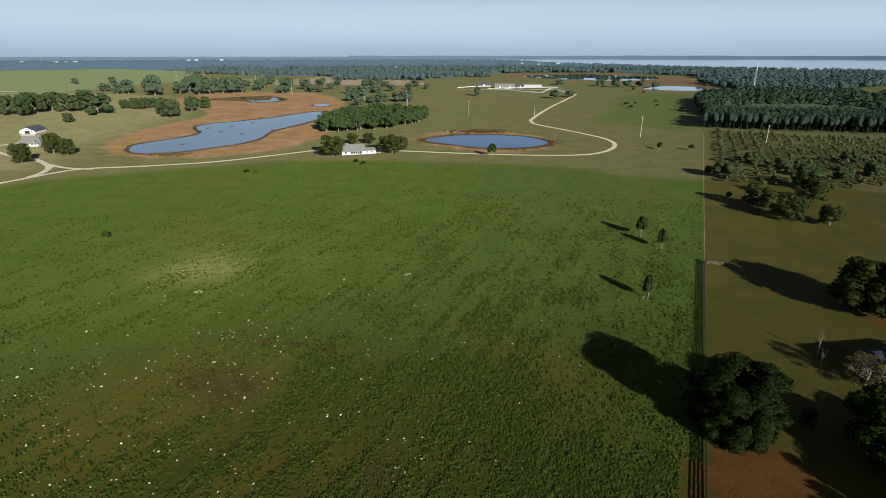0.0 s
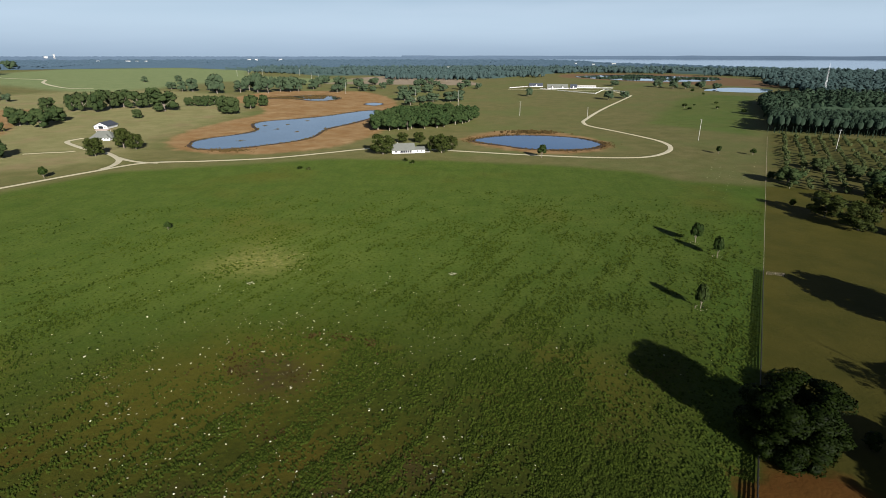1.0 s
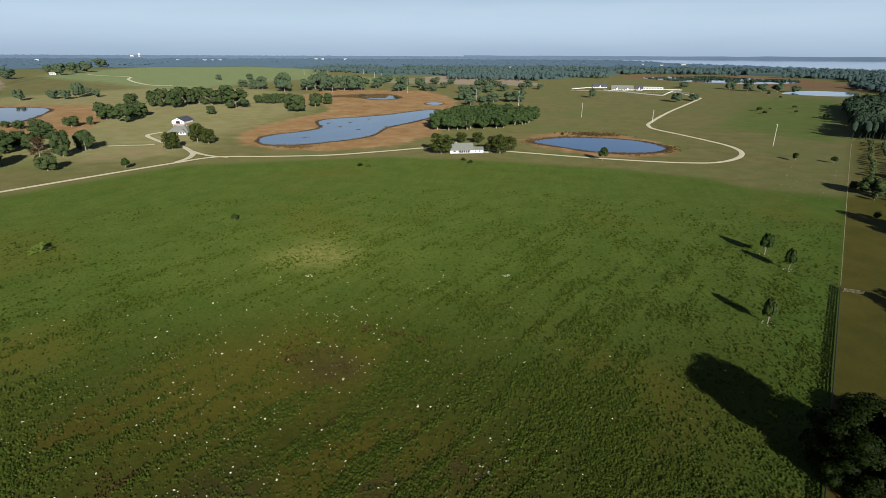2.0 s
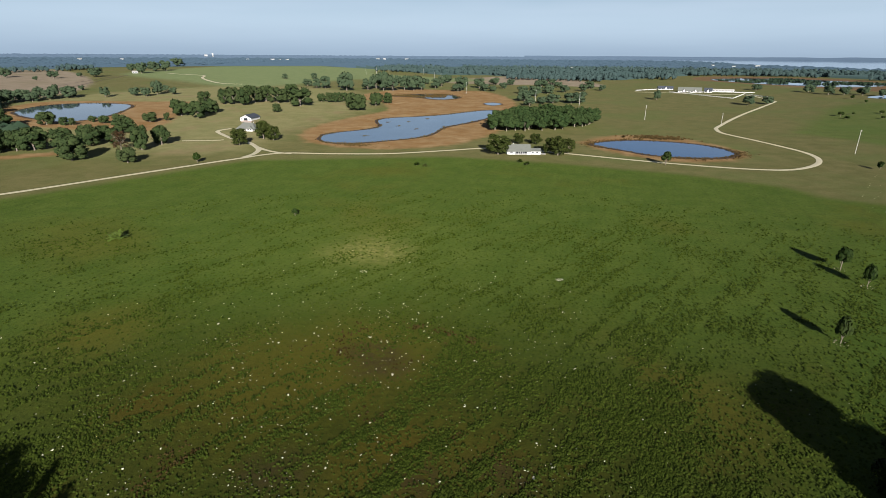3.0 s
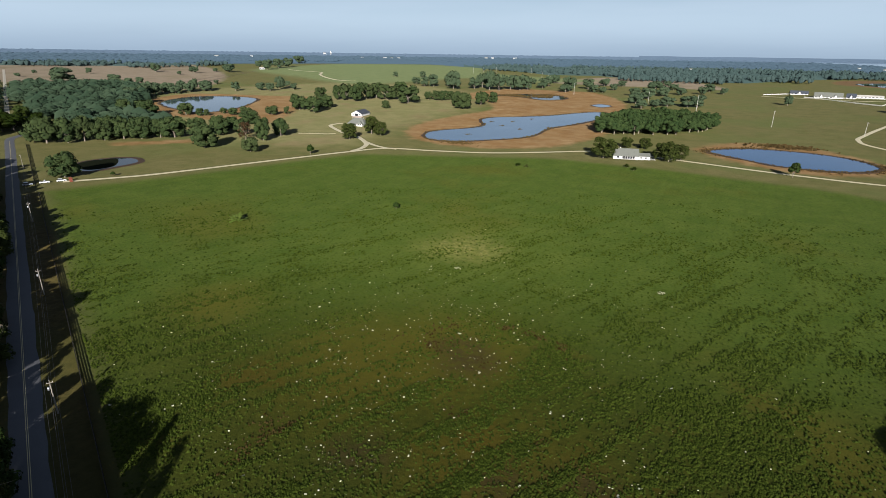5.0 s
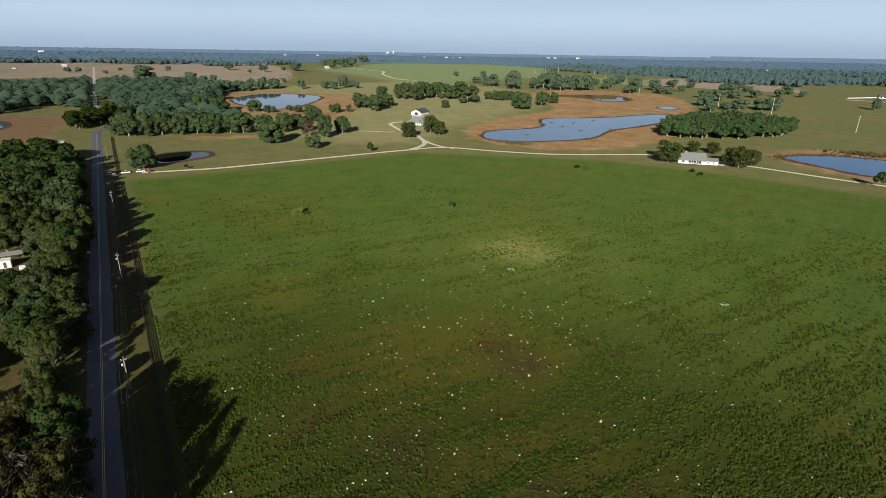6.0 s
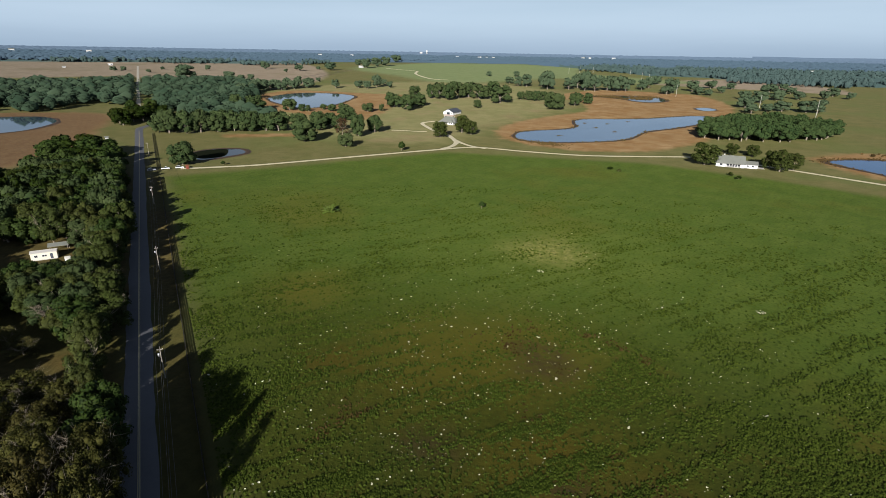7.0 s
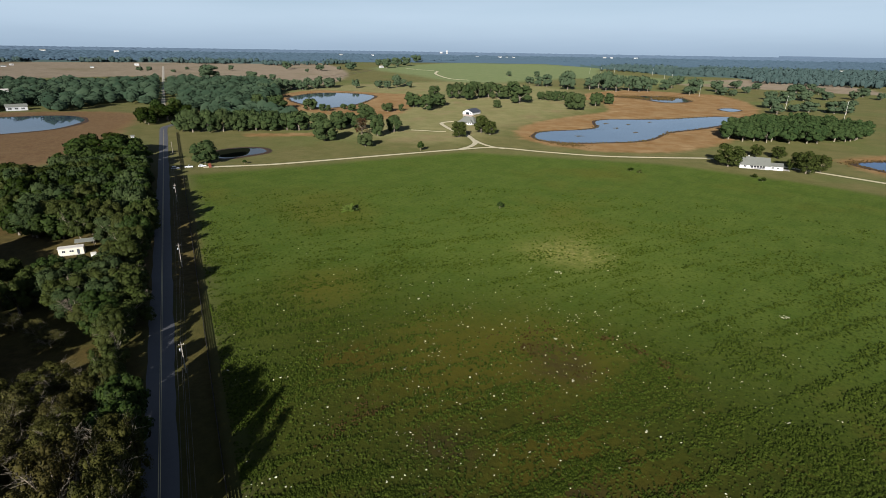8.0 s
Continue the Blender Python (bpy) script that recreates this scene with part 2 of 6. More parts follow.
    # bright spot opposite the sun, painted in as a patch of pale thin grass
    tone = n.mix(n.math("MULTIPLY", zone("pale", 70.0, 0.6), 0.32), tone, (0.0744, 0.0837, 0.0149))
    pale = n.mix(n.step(fine, 0.35, 0.7), (0.0670, 0.0688, 0.0112), (0.1562, 0.1339, 0.0521))
    tone = n.mix(n.math("MULTIPLY", n.math("MULTIPLY", zone("pale", 12.0, 0.5), n.step(lumps, 0.32, 0.62)), 0.75), tone, pale)
    height = n.math("ADD", n.math("MULTIPLY", lumps, 1.2), fine)
    n.finish(tone, 0.9, height, 0.55, 0.3, 0.1)
    n.shader.inputs["Diffuse Roughness"].default_value = 1.0
    return n.mat


def water_material(name, tint, ripple=0.04, rough=0.04):
    n = Nodes(name)
    at = n.place()
    wave = n.noise(n.turned(at, 30, (0.5, 0.9, 1)), 1.2, 4)
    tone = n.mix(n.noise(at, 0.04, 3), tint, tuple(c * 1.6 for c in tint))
    mat = n.finish(tone, rough, wave, ripple, 0.25, 0.5)
    n.shader.inputs["IOR"].default_value = 1.33
    return mat


LAND = ground_material()
# base colour holds part of the sky's reflection besides the water's own tint
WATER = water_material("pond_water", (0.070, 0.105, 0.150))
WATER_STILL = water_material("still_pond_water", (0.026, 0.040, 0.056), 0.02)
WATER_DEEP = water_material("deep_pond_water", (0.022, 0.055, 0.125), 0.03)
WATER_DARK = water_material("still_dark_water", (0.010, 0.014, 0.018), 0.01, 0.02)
for node in WATER_DARK.node_tree.nodes:
    if node.type == "BSDF_PRINCIPLED":
        node.inputs["Specular IOR Level"].default_value = 0.15
DARK_SHEET = plain("dark_pond_sheet", (0.006, 0.008, 0.005), (0.016, 0.018, 0.010), 0.3, 1.0, 0.2, 0.02, 0.0)
MUD = plain("wet_mud", (0.030, 0.019, 0.010), (0.076, 0.043, 0.021), 0.3, 0.7)
ASPHALT = plain("worn_asphalt", (0.054, 0.057, 0.065), (0.099, 0.101, 0.108), 0.6, 0.85, 0.15)
SAND_ROAD = plain("pale_sand_track", (0.426, 0.377, 0.238), (0.541, 0.492, 0.344), 0.25, 0.9, 0.15)
YELLOW_LINE = plain("faded_yellow_paint", (0.377, 0.328, 0.180), (0.492, 0.426, 0.246), 1.0, 0.7)
DRY_TRACK = plain("pale_worn_road", (0.279, 0.254, 0.197), (0.377, 0.344, 0.279), 0.4, 0.9, 0.15)
GRAVEL = plain("grey_gravel", (0.068, 0.066, 0.060), (0.136, 0.132, 0.119), 1.5, 0.9, 0.5)
CREAM_PAINT = plain("cream_painted_metal", (0.541, 0.492, 0.377), (0.640, 0.590, 0.476), 1.0, 0.6, 0.1, 0.01, 0.3, 0.0, 0.2)
# white paint of the far buildings, greyed to carry the haze of distance
HAZED_PAINT = plain("haze_dulled_white_paint", (0.361, 0.369, 0.369), (0.459, 0.467, 0.467), 1.0, 0.7, 0.1, 0.01, 0.3, 0.0, 0.2)
PINK_ROOF = plain("faded_pinkish_roof", (0.340, 0.264, 0.221), (0.459, 0.374, 0.323), 1.0, 0.8, 0.2, 0.02)
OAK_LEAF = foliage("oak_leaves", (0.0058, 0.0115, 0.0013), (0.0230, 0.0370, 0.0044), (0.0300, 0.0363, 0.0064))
# darker copy of the oak leaves, with shade put into its colour
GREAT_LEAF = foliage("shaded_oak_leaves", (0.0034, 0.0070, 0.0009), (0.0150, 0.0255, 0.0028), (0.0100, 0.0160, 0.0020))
PADDOCK_LEAF = foliage("olive_oak_leaves", (0.0173, 0.0250, 0.0048), (0.0573, 0.0702, 0.0166), (0.0597, 0.0635, 0.0173))
DARK_LEAF = foliage("dark_oak_leaves", (0.0125, 0.0250, 0.0054), (0.0387, 0.0581, 0.0113), (0.0412, 0.0543, 0.0134))
# mid-distance oak and grove leaves, paled in the colour itself for haze
HAZY_LEAF = foliage("haze_paled_oak_leaves", (0.0212, 0.0358, 0.0125), (0.0503, 0.0676, 0.0227), (0.0527, 0.0641, 0.0238), 0.8)
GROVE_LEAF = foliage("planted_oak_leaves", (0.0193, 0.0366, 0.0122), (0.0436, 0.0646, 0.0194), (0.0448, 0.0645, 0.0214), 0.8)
GREY_LEAF = foliage("grey_green_leaves", (0.0229, 0.0337, 0.0069), (0.0554, 0.0675, 0.0167), (0.0556, 0.0571, 0.0149))
RUST_LEAF = foliage("rust_brown_leaves", (0.0426, 0.0224, 0.0112), (0.0952, 0.0515, 0.0246), (0.0672, 0.0448, 0.0202))
BRUSH_LEAF = foliage("olive_brush_leaves", (0.0258, 0.0286, 0.0057), (0.0587, 0.0566, 0.0136), (0.0619, 0.0445, 0.0148))
OLIVE_LEAF = foliage("yellowed_leaves", (0.0504, 0.0504, 0.0157), (0.1232, 0.1098, 0.0358), (0.1120, 0.0840, 0.0336))
CITRUS_LEAF = foliage("citrus_leaves", (0.0382, 0.0540, 0.0182), (0.0722, 0.0874, 0.0308), (0.0714, 0.0798, 0.0284))
# pine, farther oak and broad wood leaves: distance haze mixed into the tones
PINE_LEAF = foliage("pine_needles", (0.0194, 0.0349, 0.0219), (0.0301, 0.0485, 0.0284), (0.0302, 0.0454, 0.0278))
MID_LEAF = foliage("haze_tinted_oak_leaves", (0.0334, 0.0526, 0.0283), (0.0593, 0.0815, 0.0419), (0.0575, 0.0799, 0.0406), 0.8)
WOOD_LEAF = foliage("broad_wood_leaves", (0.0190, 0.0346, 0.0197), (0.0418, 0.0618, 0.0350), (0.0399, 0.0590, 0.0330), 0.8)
# far woods: the blue-grey haze of distance is painted into these leaf tones
FAR_LEAF = foliage("haze_tinted_far_woods", (0.0310, 0.0520, 0.0487), (0.0515, 0.0765, 0.0703), (0.0445, 0.0667, 0.0617), 0.9)
HAZE_LEAF = foliage("haze_tinted_horizon_woods", (0.0653, 0.0946, 0.1320), (0.0733, 0.1056, 0.1478), (0.0713, 0.1012, 0.1426), 0.95)
FAREST_LEAF = foliage("haze_tinted_woods", (0.0410, 0.0665, 0.0893), (0.0509, 0.0778, 0.1042), (0.0469, 0.0734, 0.0982), 0.95)
WEED_LEAF = foliage("weed_leaves", (0.0144, 0.0231, 0.0025), (0.0497, 0.0672, 0.0084), (0.0376, 0.0511, 0.0060), 0.85)
WITHERED_LEAF = foliage("withered_weed_leaves", (0.0190, 0.0125, 0.0022), (0.0580, 0.0420, 0.0140), (0.0320, 0.0230, 0.0060), 0.9)
PALM_LEAF = foliage("palmetto_fronds", (0.030, 0.050, 0.008), (0.085, 0.115, 0.020), (0.070, 0.085, 0.020))
BARK = plain("grey_bark", (0.11, 0.09, 0.07), (0.24, 0.20, 0.16), 1.5, 0.9, 0.5, 0.05)
PALE_BARK = plain("pale_dead_wood", (0.139, 0.115, 0.082), (0.254, 0.221, 0.164), 1.5, 0.9, 0.4, 0.03)
DRY_WEED = plain("bleached_dry_weed", (0.377, 0.353, 0.238), (0.541, 0.517, 0.394), 2.0, 0.9)
FENCE_WOOD = plain("black_stained_fence_wood", (0.012, 0.011, 0.010), (0.035, 0.03, 0.026), 1.5, 0.7, 0.4, 0.01)
POST_WOOD = plain("weathered_post_wood", (0.180, 0.148, 0.107), (0.295, 0.254, 0.197), 1.5, 0.9, 0.4, 0.01)
POLE_WOOD = plain("bleached_pole_wood", (0.184, 0.160, 0.129), (0.283, 0.258, 0.215), 1.2, 0.85, 0.3, 0.01)
CONCRETE = plain("pale_concrete", (0.344, 0.328, 0.295), (0.492, 0.476, 0.435), 1.0, 0.85)
STEEL = plain("galvanised_steel", (0.38, 0.39, 0.40), (0.55, 0.56, 0.57), 2.0, 0.45, 0.1, 0.01, 0.5, 0.8)
FENCE_WIRE = plain("thin_rusty_wire", (0.08, 0.07, 0.06), (0.14, 0.12, 0.10), 2.0, 0.7)
WIRE = plain("dark_wire", (0.02, 0.02, 0.02), (0.06, 0.06, 0.06), 2.0, 0.6)
WHITE_PAINT = plain("white_painted_boards", (0.574, 0.566, 0.541), (0.689, 0.681, 0.656), 1.0, 0.6, 0.1, 0.01, 0.3, 0.0, 0.15)
GREY_ROOF = plain("grey_green_shingles", (0.109, 0.115, 0.099), (0.173, 0.178, 0.151), 1.2, 0.9, 0.5, 0.03)
DARK_ROOF = plain("dark_blue_grey_roof", (0.033, 0.038, 0.048), (0.071, 0.080, 0.098), 1.2, 0.85, 0.3, 0.02)
# dark shingles, darkened further in the colour for the shade of trees
SHADED_ROOF = plain("shade_darkened_shingles", (0.009, 0.011, 0.016), (0.022, 0.026, 0.034), 1.2, 0.9, 0.3, 0.02, 0.1)
GLASS = plain("dark_window_glass", (0.012, 0.015, 0.018), (0.03, 0.035, 0.04), 1.0, 0.08, 0.0, 0.01, 0.6)
BRICK = plain("red_brick", (0.132, 0.033, 0.018), (0.204, 0.060, 0.036), 2.0, 0.9, 0.4, 0.02)
CAR_WHITE = plain("white_car_paint", (0.66, 0.67, 0.68), (0.78, 0.79, 0.80), 0.5, 0.25, 0.02, 0.01, 0.5)
CAR_SILVER = plain("silver_car_paint", (0.35, 0.37, 0.40), (0.45, 0.47, 0.50), 0.5, 0.3, 0.02, 0.01, 0.5, 0.4)
RUBBER = plain("black_rubber", (0.012, 0.012, 0.012), (0.03, 0.03, 0.03), 3.0, 0.8)
REED = foliage("brown_reeds", (0.0440, 0.0304, 0.0112), (0.1000, 0.0680, 0.0256), (0.0640, 0.0560, 0.0200), 0.9)


# ---- ground ----
ROAD_A, ROAD_DIR = Vector((-100.6, 29.4)), Vector((-0.9153, 0.4028))
ROAD_SIDE = Vector((0.4028, 0.9153))
FENCE_E, FENCE_DIR = Vector((47.2, 74.1)), Vector((0.4165, 0.9091))


def by_road(along, aside):
    p = ROAD_A + ROAD_DIR * along + ROAD_SIDE * aside
    return p.x, p.y


def by_fence(along, aside):
    p = FENCE_E + FENCE_DIR * along + Vector((FENCE_DIR.y, -FENCE_DIR.x)) * aside
    return p.x, p.y


POND_1 = smooth_loop([(-261, 442), (-246, 425), (-228, 423), (-209, 436), (-195, 452), (-178, 475), (-171, 500), (-172, 525), (-172, 553), (-161, 584), (-149, 625), (-142, 665), (-140, 685), (-147, 708), (-166, 708), (-184, 684), (-207, 644), (-231, 618), (-254, 598), (-262, 578), (-252, 553), (-243, 541), (-239.5, 522), (-248, 499), (-261, 480), (-267, 463)], 4)
POND_2 = smooth_loop([(-18, 494), (8, 470), (35, 453), (72, 455), (94, 475), (92, 498), (72, 520), (38, 528), (7, 522)])
POND_3 = smooth_loop([(-670, 453), (-570, 426), (-552, 447), (-569, 501), (-622, 573), (-682, 566), (-707, 520)])
POND_4 = smooth_loop([(-382, 188), (-364, 187), (-362, 201), (-364, 222), (-380, 229), (-393, 220), (-396, 202)])
POND_5 = smooth_loop([(-590, 90), (-583, 130), (-592, 154), (-624, 183), (-663, 185), (-686, 156), (-695, 100), (-640, 60)])
POND_6 = smooth_loop([(-360, 845), (-311, 836), (-265, 814), (-245, 851), (-278, 897), (-319, 889)])
POND_7 = smooth_loop([(-187, 784), (-169, 766), (-161, 789), (-178, 803)])
LAGOON_A = smooth_loop([(290, 1330), (345, 1300), (385, 1340), (330, 1385)])
LAGOON_C = smooth_loop([(205, 1470), (280, 1340), (420, 1270), (530, 1370), (430, 1510), (300, 1540)])
LAGOON_B = smooth_loop([(377, 1039), (452, 994), (500, 1060), (443, 1101)])
MARSHES = [smooth_loop(p) for p in (
    [(-273, 431), (-302, 492), (-301, 577), (-291, 671), (-344, 760), (-404, 787), (-393, 957), (-280, 981), (-218, 963), (-144, 811), (-138, 683), (-137, 596), (-115, 558), (-116, 506), (-138, 444), (-181, 410), (-232, 408)],
    [(-29, 495), (4, 455), (34, 435), (70, 437), (103, 472), (94, 512), (58, 553), (11, 558), (-16, 527)],
    [(-711, 462), (-745, 559), (-642, 614), (-566, 637), (-507, 542), (-449, 446), (-443, 405), (-528, 394), (-597, 394)],
    [(-761, 40), (-732, 138), (-690, 209), (-639, 237), (-570, 202), (-471, 137), (-430, 91), (-415, 30)],
    [(170, 1448), (241, 1351), (358, 1240), (450, 1160), (540, 1100), (610, 1150), (590, 1250), (570, 1380), (500, 1560), (344, 1620), (202, 1587)],
    [(-452, 260), (-430, 288), (-408, 310), (-396, 303), (-418, 276), (-440, 251)])]
DRY_LAND = [smooth_loop(p) for p in (
    [(-1150, 120), (-1200, 266), (-1150, 480), (-860, 470), (-803, 560), (-880, 720), (-1134, 945), (-1514, 1145), (-1902, 1109), (-2126, 438), (-2135, 100)],
    [(-382, 1180), (-264, 1150), (-171, 1160), (-29, 1171), (-133, 1400), (-268, 1441), (-337, 1364)])]
CROPS = [smooth_loop([(-1190, 1100), (-900, 960), (-690, 880), (-620, 1010), (-590, 1180), (-420, 1140), (-300, 1280), (-470, 1335), (-660, 1450), (-833, 1809), (-1349, 2030), (-1300, 1500)]), smooth_loop([(600, 880), (720, 760), (900, 700), (980, 800), (800, 900)])]
FIELD = [by_road(-80, 13.5), by_road(60, 13.5), by_road(150, 13.5), by_road(258, 14), (-308, 201), (-283, 265), (-257, 330), (-202, 357), (-124, 395), (-40, 397),
         (48, 386), (104, 366), (117, 345), by_fence(285, 8), by_fence(120, 8), by_fence(0, 8), by_fence(-150, 8)]
LUSH = [[by_fence(-60, -11), by_fence(120, -13), by_fence(270, -16), by_fence(270, -1.2), by_fence(120, -1.2), by_fence(-60, -1.2)],
        [(171, 620), (230, 760), (289, 893), (358, 958), (419, 930), (330, 720), (249, 535), (219, 574)]]
HAY = smooth_loop([(-290, 365), (-350, 320), (-430, 330), (-560, 380), (-700, 440), (-790, 640), (-700, 900), (-480, 900), (-330, 700), (-310, 480)])
PADDOCK = [by_fence(-120, 0.2), by_fence(285, 0.2), by_fence(300, 60), by_fence(240, 260), by_fence(-120, 260)]
ORCHARD = [by_fence(278, 1), by_fence(290, 60), by_fence(240, 260), by_fence(470, 280), by_fence(528, 60), by_fence(528, 1)]
SOILS = [smooth_loop(p) for p in (
    [(47, 70), (50, 82), (58, 88), (68, 86), (70, 78), (62, 70), (54, 66)], [(128, 140), (138, 152), (150, 150), (146, 138)], [(-152, 29), (-151, 35), (-145, 36), (-142, 30)], [(-352, 62), (-311, 56), (-278, 49), (-284, 38), (-345, 42)])] + [[by_fence(-70, -6.5), by_fence(10, -4.6), by_fence(12, 1.5), by_fence(-70, 1.5)]]
LITTER = [smooth_loop(p) for p in (
    [by_road(-60, -3), by_road(10, -3.5), by_road(60, -3.5), by_road(265, -3.5), by_road(300, -40), by_road(250, -75), by_road(20, -60), by_road(-60, -70)],
    [by_road(-60, 3.2), by_road(70, 3.2), by_road(240, 3.2), by_road(240, 12.5), by_road(70, 12.5), by_road(-60, 12.5)])]
NEAR_DARK = [smooth_loop([by_road(-60, 14), by_road(40, 30), by_road(30, 70), (-40, 128), (20, 122), by_fence(50, -14), by_fence(-60, -8)])]
WITHERED = [smooth_loop(p) for p in ([(-62, 112), (-52, 118), (-44, 108), (-54, 101)], [(-20, 78), (-14, 84), (-6, 82), (-8, 76)], [(-34, 72), (-28, 80), (-22, 74), (-28, 68)], [(-62, 66), (-54, 72), (-48, 66), (-56, 60)])]
OCHRE = [smooth_loop(p) for p in ([(-95, 92), (-78, 122), (-52, 130), (-36, 116), (-48, 92), (-72, 72)], [(-45, 64), (-40, 84), (-24, 90), (-12, 78), (-26, 60)], [(28, 100), (22, 116), (30, 124), (38, 112)], [(-150, 96), (-140, 112), (-124, 104), (-132, 86)])]
PALE_HOT_SPOT = [smooth_loop([(-104, 176), (-88, 172), (-74, 180), (-80, 194), (-98, 196)])]


def many_distance(polys, x, y):
    return np.max([edge_distance(p, x, y) for p in polys], axis=0)


def build_ground():
    rings = np.concatenate([[0.002, 5, 15, 30], 40 * 1.0155 ** np.arange(0, 314)])
    rings = rings[rings < 4960]
    angles = np.radians(np.concatenate([np.arange(-60, 100, 0.36), np.arange(100, 300, 4.0)]))
    r, a = np.meshgrid(rings, angles, indexing="ij")
    x, y = -r * np.sin(a), r * np.cos(a)
    z = ground_z(x, y)
    nr, na = r.shape
    i, j = np.meshgrid(np.arange(nr - 1), np.arange(na), indexing="ij")
    k = (j + 1) % na
    faces = np.stack([i * na + j, i * na + k, (i + 1) * na + k, (i + 1) * na + j], -1).reshape(-1, 4)
    me = raw_mesh("ground", np.stack([x, y, z], -1).reshape(-1, 3), faces, LAND, True)
    x, y = x.ravel(), y.ravel()
    zones = (("field", [FIELD]), ("marsh", MARSHES), ("bog", [MARSHES[3], MARSHES[4]]), ("hay", [HAY]), ("dry", DRY_LAND), ("crop", CROPS), ("lush", LUSH), ("paddock", [PADDOCK]), ("orchard", [ORCHARD]), ("soil", SOILS), ("litter", LITTER), ("pale", PALE_HOT_SPOT), ("near_dark", NEAR_DARK), ("withered", WITHERED), ("ochre", OCHRE))
    for name, polys in zones:
        me.attributes.new(name, "FLOAT", "POINT").data.foreach_set("value", many_distance(polys, x, y).astype(np.float32))
    return tagged(new("ground", me), "green weedy field and dry olive pasture rising to far woods", "ground", kind="structure")


build_ground()


def sheet(name, outline, material, lift, label, category):
    """Water lying in its hollow: a flat sheet with a muddy rim round it."""
    level = float(np.mean(ground_z(outline[:, 0], outline[:, 1])))
    mid = outline.mean(axis=0)
    layers = [mid + (outline - mid) * s for s in (1.0, 0.6, 0.25)]
    pts = np.concatenate(layers + [mid[None]])
    z = ground_z(pts[:, 0], pts[:, 1]) * 1.0 + lift
    n = len(outline)
    quads = np.array([(l * n + i, l * n + (i + 1) % n, (l + 1) * n + (i + 1) % n, (l + 1) * n + i) for l in range(2) for i in range(n)])
    tris = np.array([(2 * n + i, 2 * n + (i + 1) % n, 3 * n) for i in range(n)])
    ob = new(name, raw_mesh(name, np.column_stack([pts, z]), [quads, tris], material, True))
    return tagged(ob, label, category, kind="structure")


def bank(outline, width, seed, label, material=None):
    """A low rim of wet mud round a pond, uneven in width."""
    o, n = outline, len(outline)
    t = np.roll(o, -1, 0) - np.roll(o, 1, 0)
    nrm = np.column_stack([t[:, 1], -t[:, 0]]) / (np.linalg.norm(t, axis=1)[:, None] + 1e-9)
    if edge_distance(o, *(o[:1] + nrm[:1]).T)[0] > 0:
        nrm = -nrm
    wob = 0.5 + value_noise(o[:, 0], o[:, 1], 14, seed)
    rows, lifts = [], []
    for off, up in ((-0.35, 0.02), (0.0, 0.28), (0.5, 0.32), (1.0, 0.01)):
        p = o + nrm * (off * width * wob)[:, None]
        rows.append(np.column_stack([p, ground_z(p[:, 0], p[:, 1]) + up]))
    faces = np.array([(l * n + i, l * n + (i + 1) % n, (l + 1) * n + (i + 1) % n, (l + 1) * n + i) for l in range(3) for i in range(n)])
    ob = new("pond_bank", raw_mesh("pond_bank", np.concatenate(rows), faces, material or MUD, True))
    return tagged(ob, label, "pond bank", kind="structure")


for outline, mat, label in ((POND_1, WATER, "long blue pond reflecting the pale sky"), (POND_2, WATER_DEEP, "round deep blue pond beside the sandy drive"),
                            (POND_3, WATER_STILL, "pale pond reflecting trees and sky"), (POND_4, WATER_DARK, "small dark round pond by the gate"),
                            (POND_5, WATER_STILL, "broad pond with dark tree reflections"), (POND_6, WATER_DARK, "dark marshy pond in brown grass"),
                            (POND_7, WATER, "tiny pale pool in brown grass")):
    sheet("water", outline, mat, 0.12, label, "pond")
for k, (outline, w) in enumerate(((POND_1, 3.2), (POND_2, 4.0), (POND_3, 3.0), (POND_4, 3.0), (POND_5, 3.0), (POND_6, 4.0), (POND_7, 2.0))):
    bank(outline, w, 20 + k, "dark wet mud rim round a pond")
# dark sheet just above the water, over most of the small pond
sheet("dark_sheet", smooth_loop([(-384, 190), (-367, 190), (-364, 203), (-373, 213), (-387, 221), (-393, 214), (-394, 202)]), DARK_SHEET, 0.16, "dark sheet over most of the small pond", "pond weed")
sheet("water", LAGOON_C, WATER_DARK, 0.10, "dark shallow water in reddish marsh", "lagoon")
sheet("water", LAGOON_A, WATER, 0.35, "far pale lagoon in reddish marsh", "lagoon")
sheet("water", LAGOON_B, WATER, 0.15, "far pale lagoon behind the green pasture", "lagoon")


def lake_shore(a):
    return np.interp(a, [-50, -40, -24, -12, 0, 6], [1800, 1780, 1950, 2400, 3500, 4500])


def build_lake():
    """The wide lake under the horizon."""
    angles = np.linspace(-58, 6, 60)
    pts = []
    for s in np.linspace(0, 1, 8):
        near = lake_shore(angles)
        d = near + (4880 - near) * s
        x, y = -d * np.sin(np.radians(angles)), d * np.cos(np.radians(angles))
        pts.append(np.column_stack([x, y, ground_z(x, y) + 0.8]))
    n = len(angles)
    faces = np.array([(l * n + i, l * n + i + 1, (l + 1) * n + i + 1, (l + 1) * n + i) for l in range(7) for i in range(n - 1)])
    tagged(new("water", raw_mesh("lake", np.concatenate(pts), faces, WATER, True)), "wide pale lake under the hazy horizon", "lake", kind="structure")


build_lake()


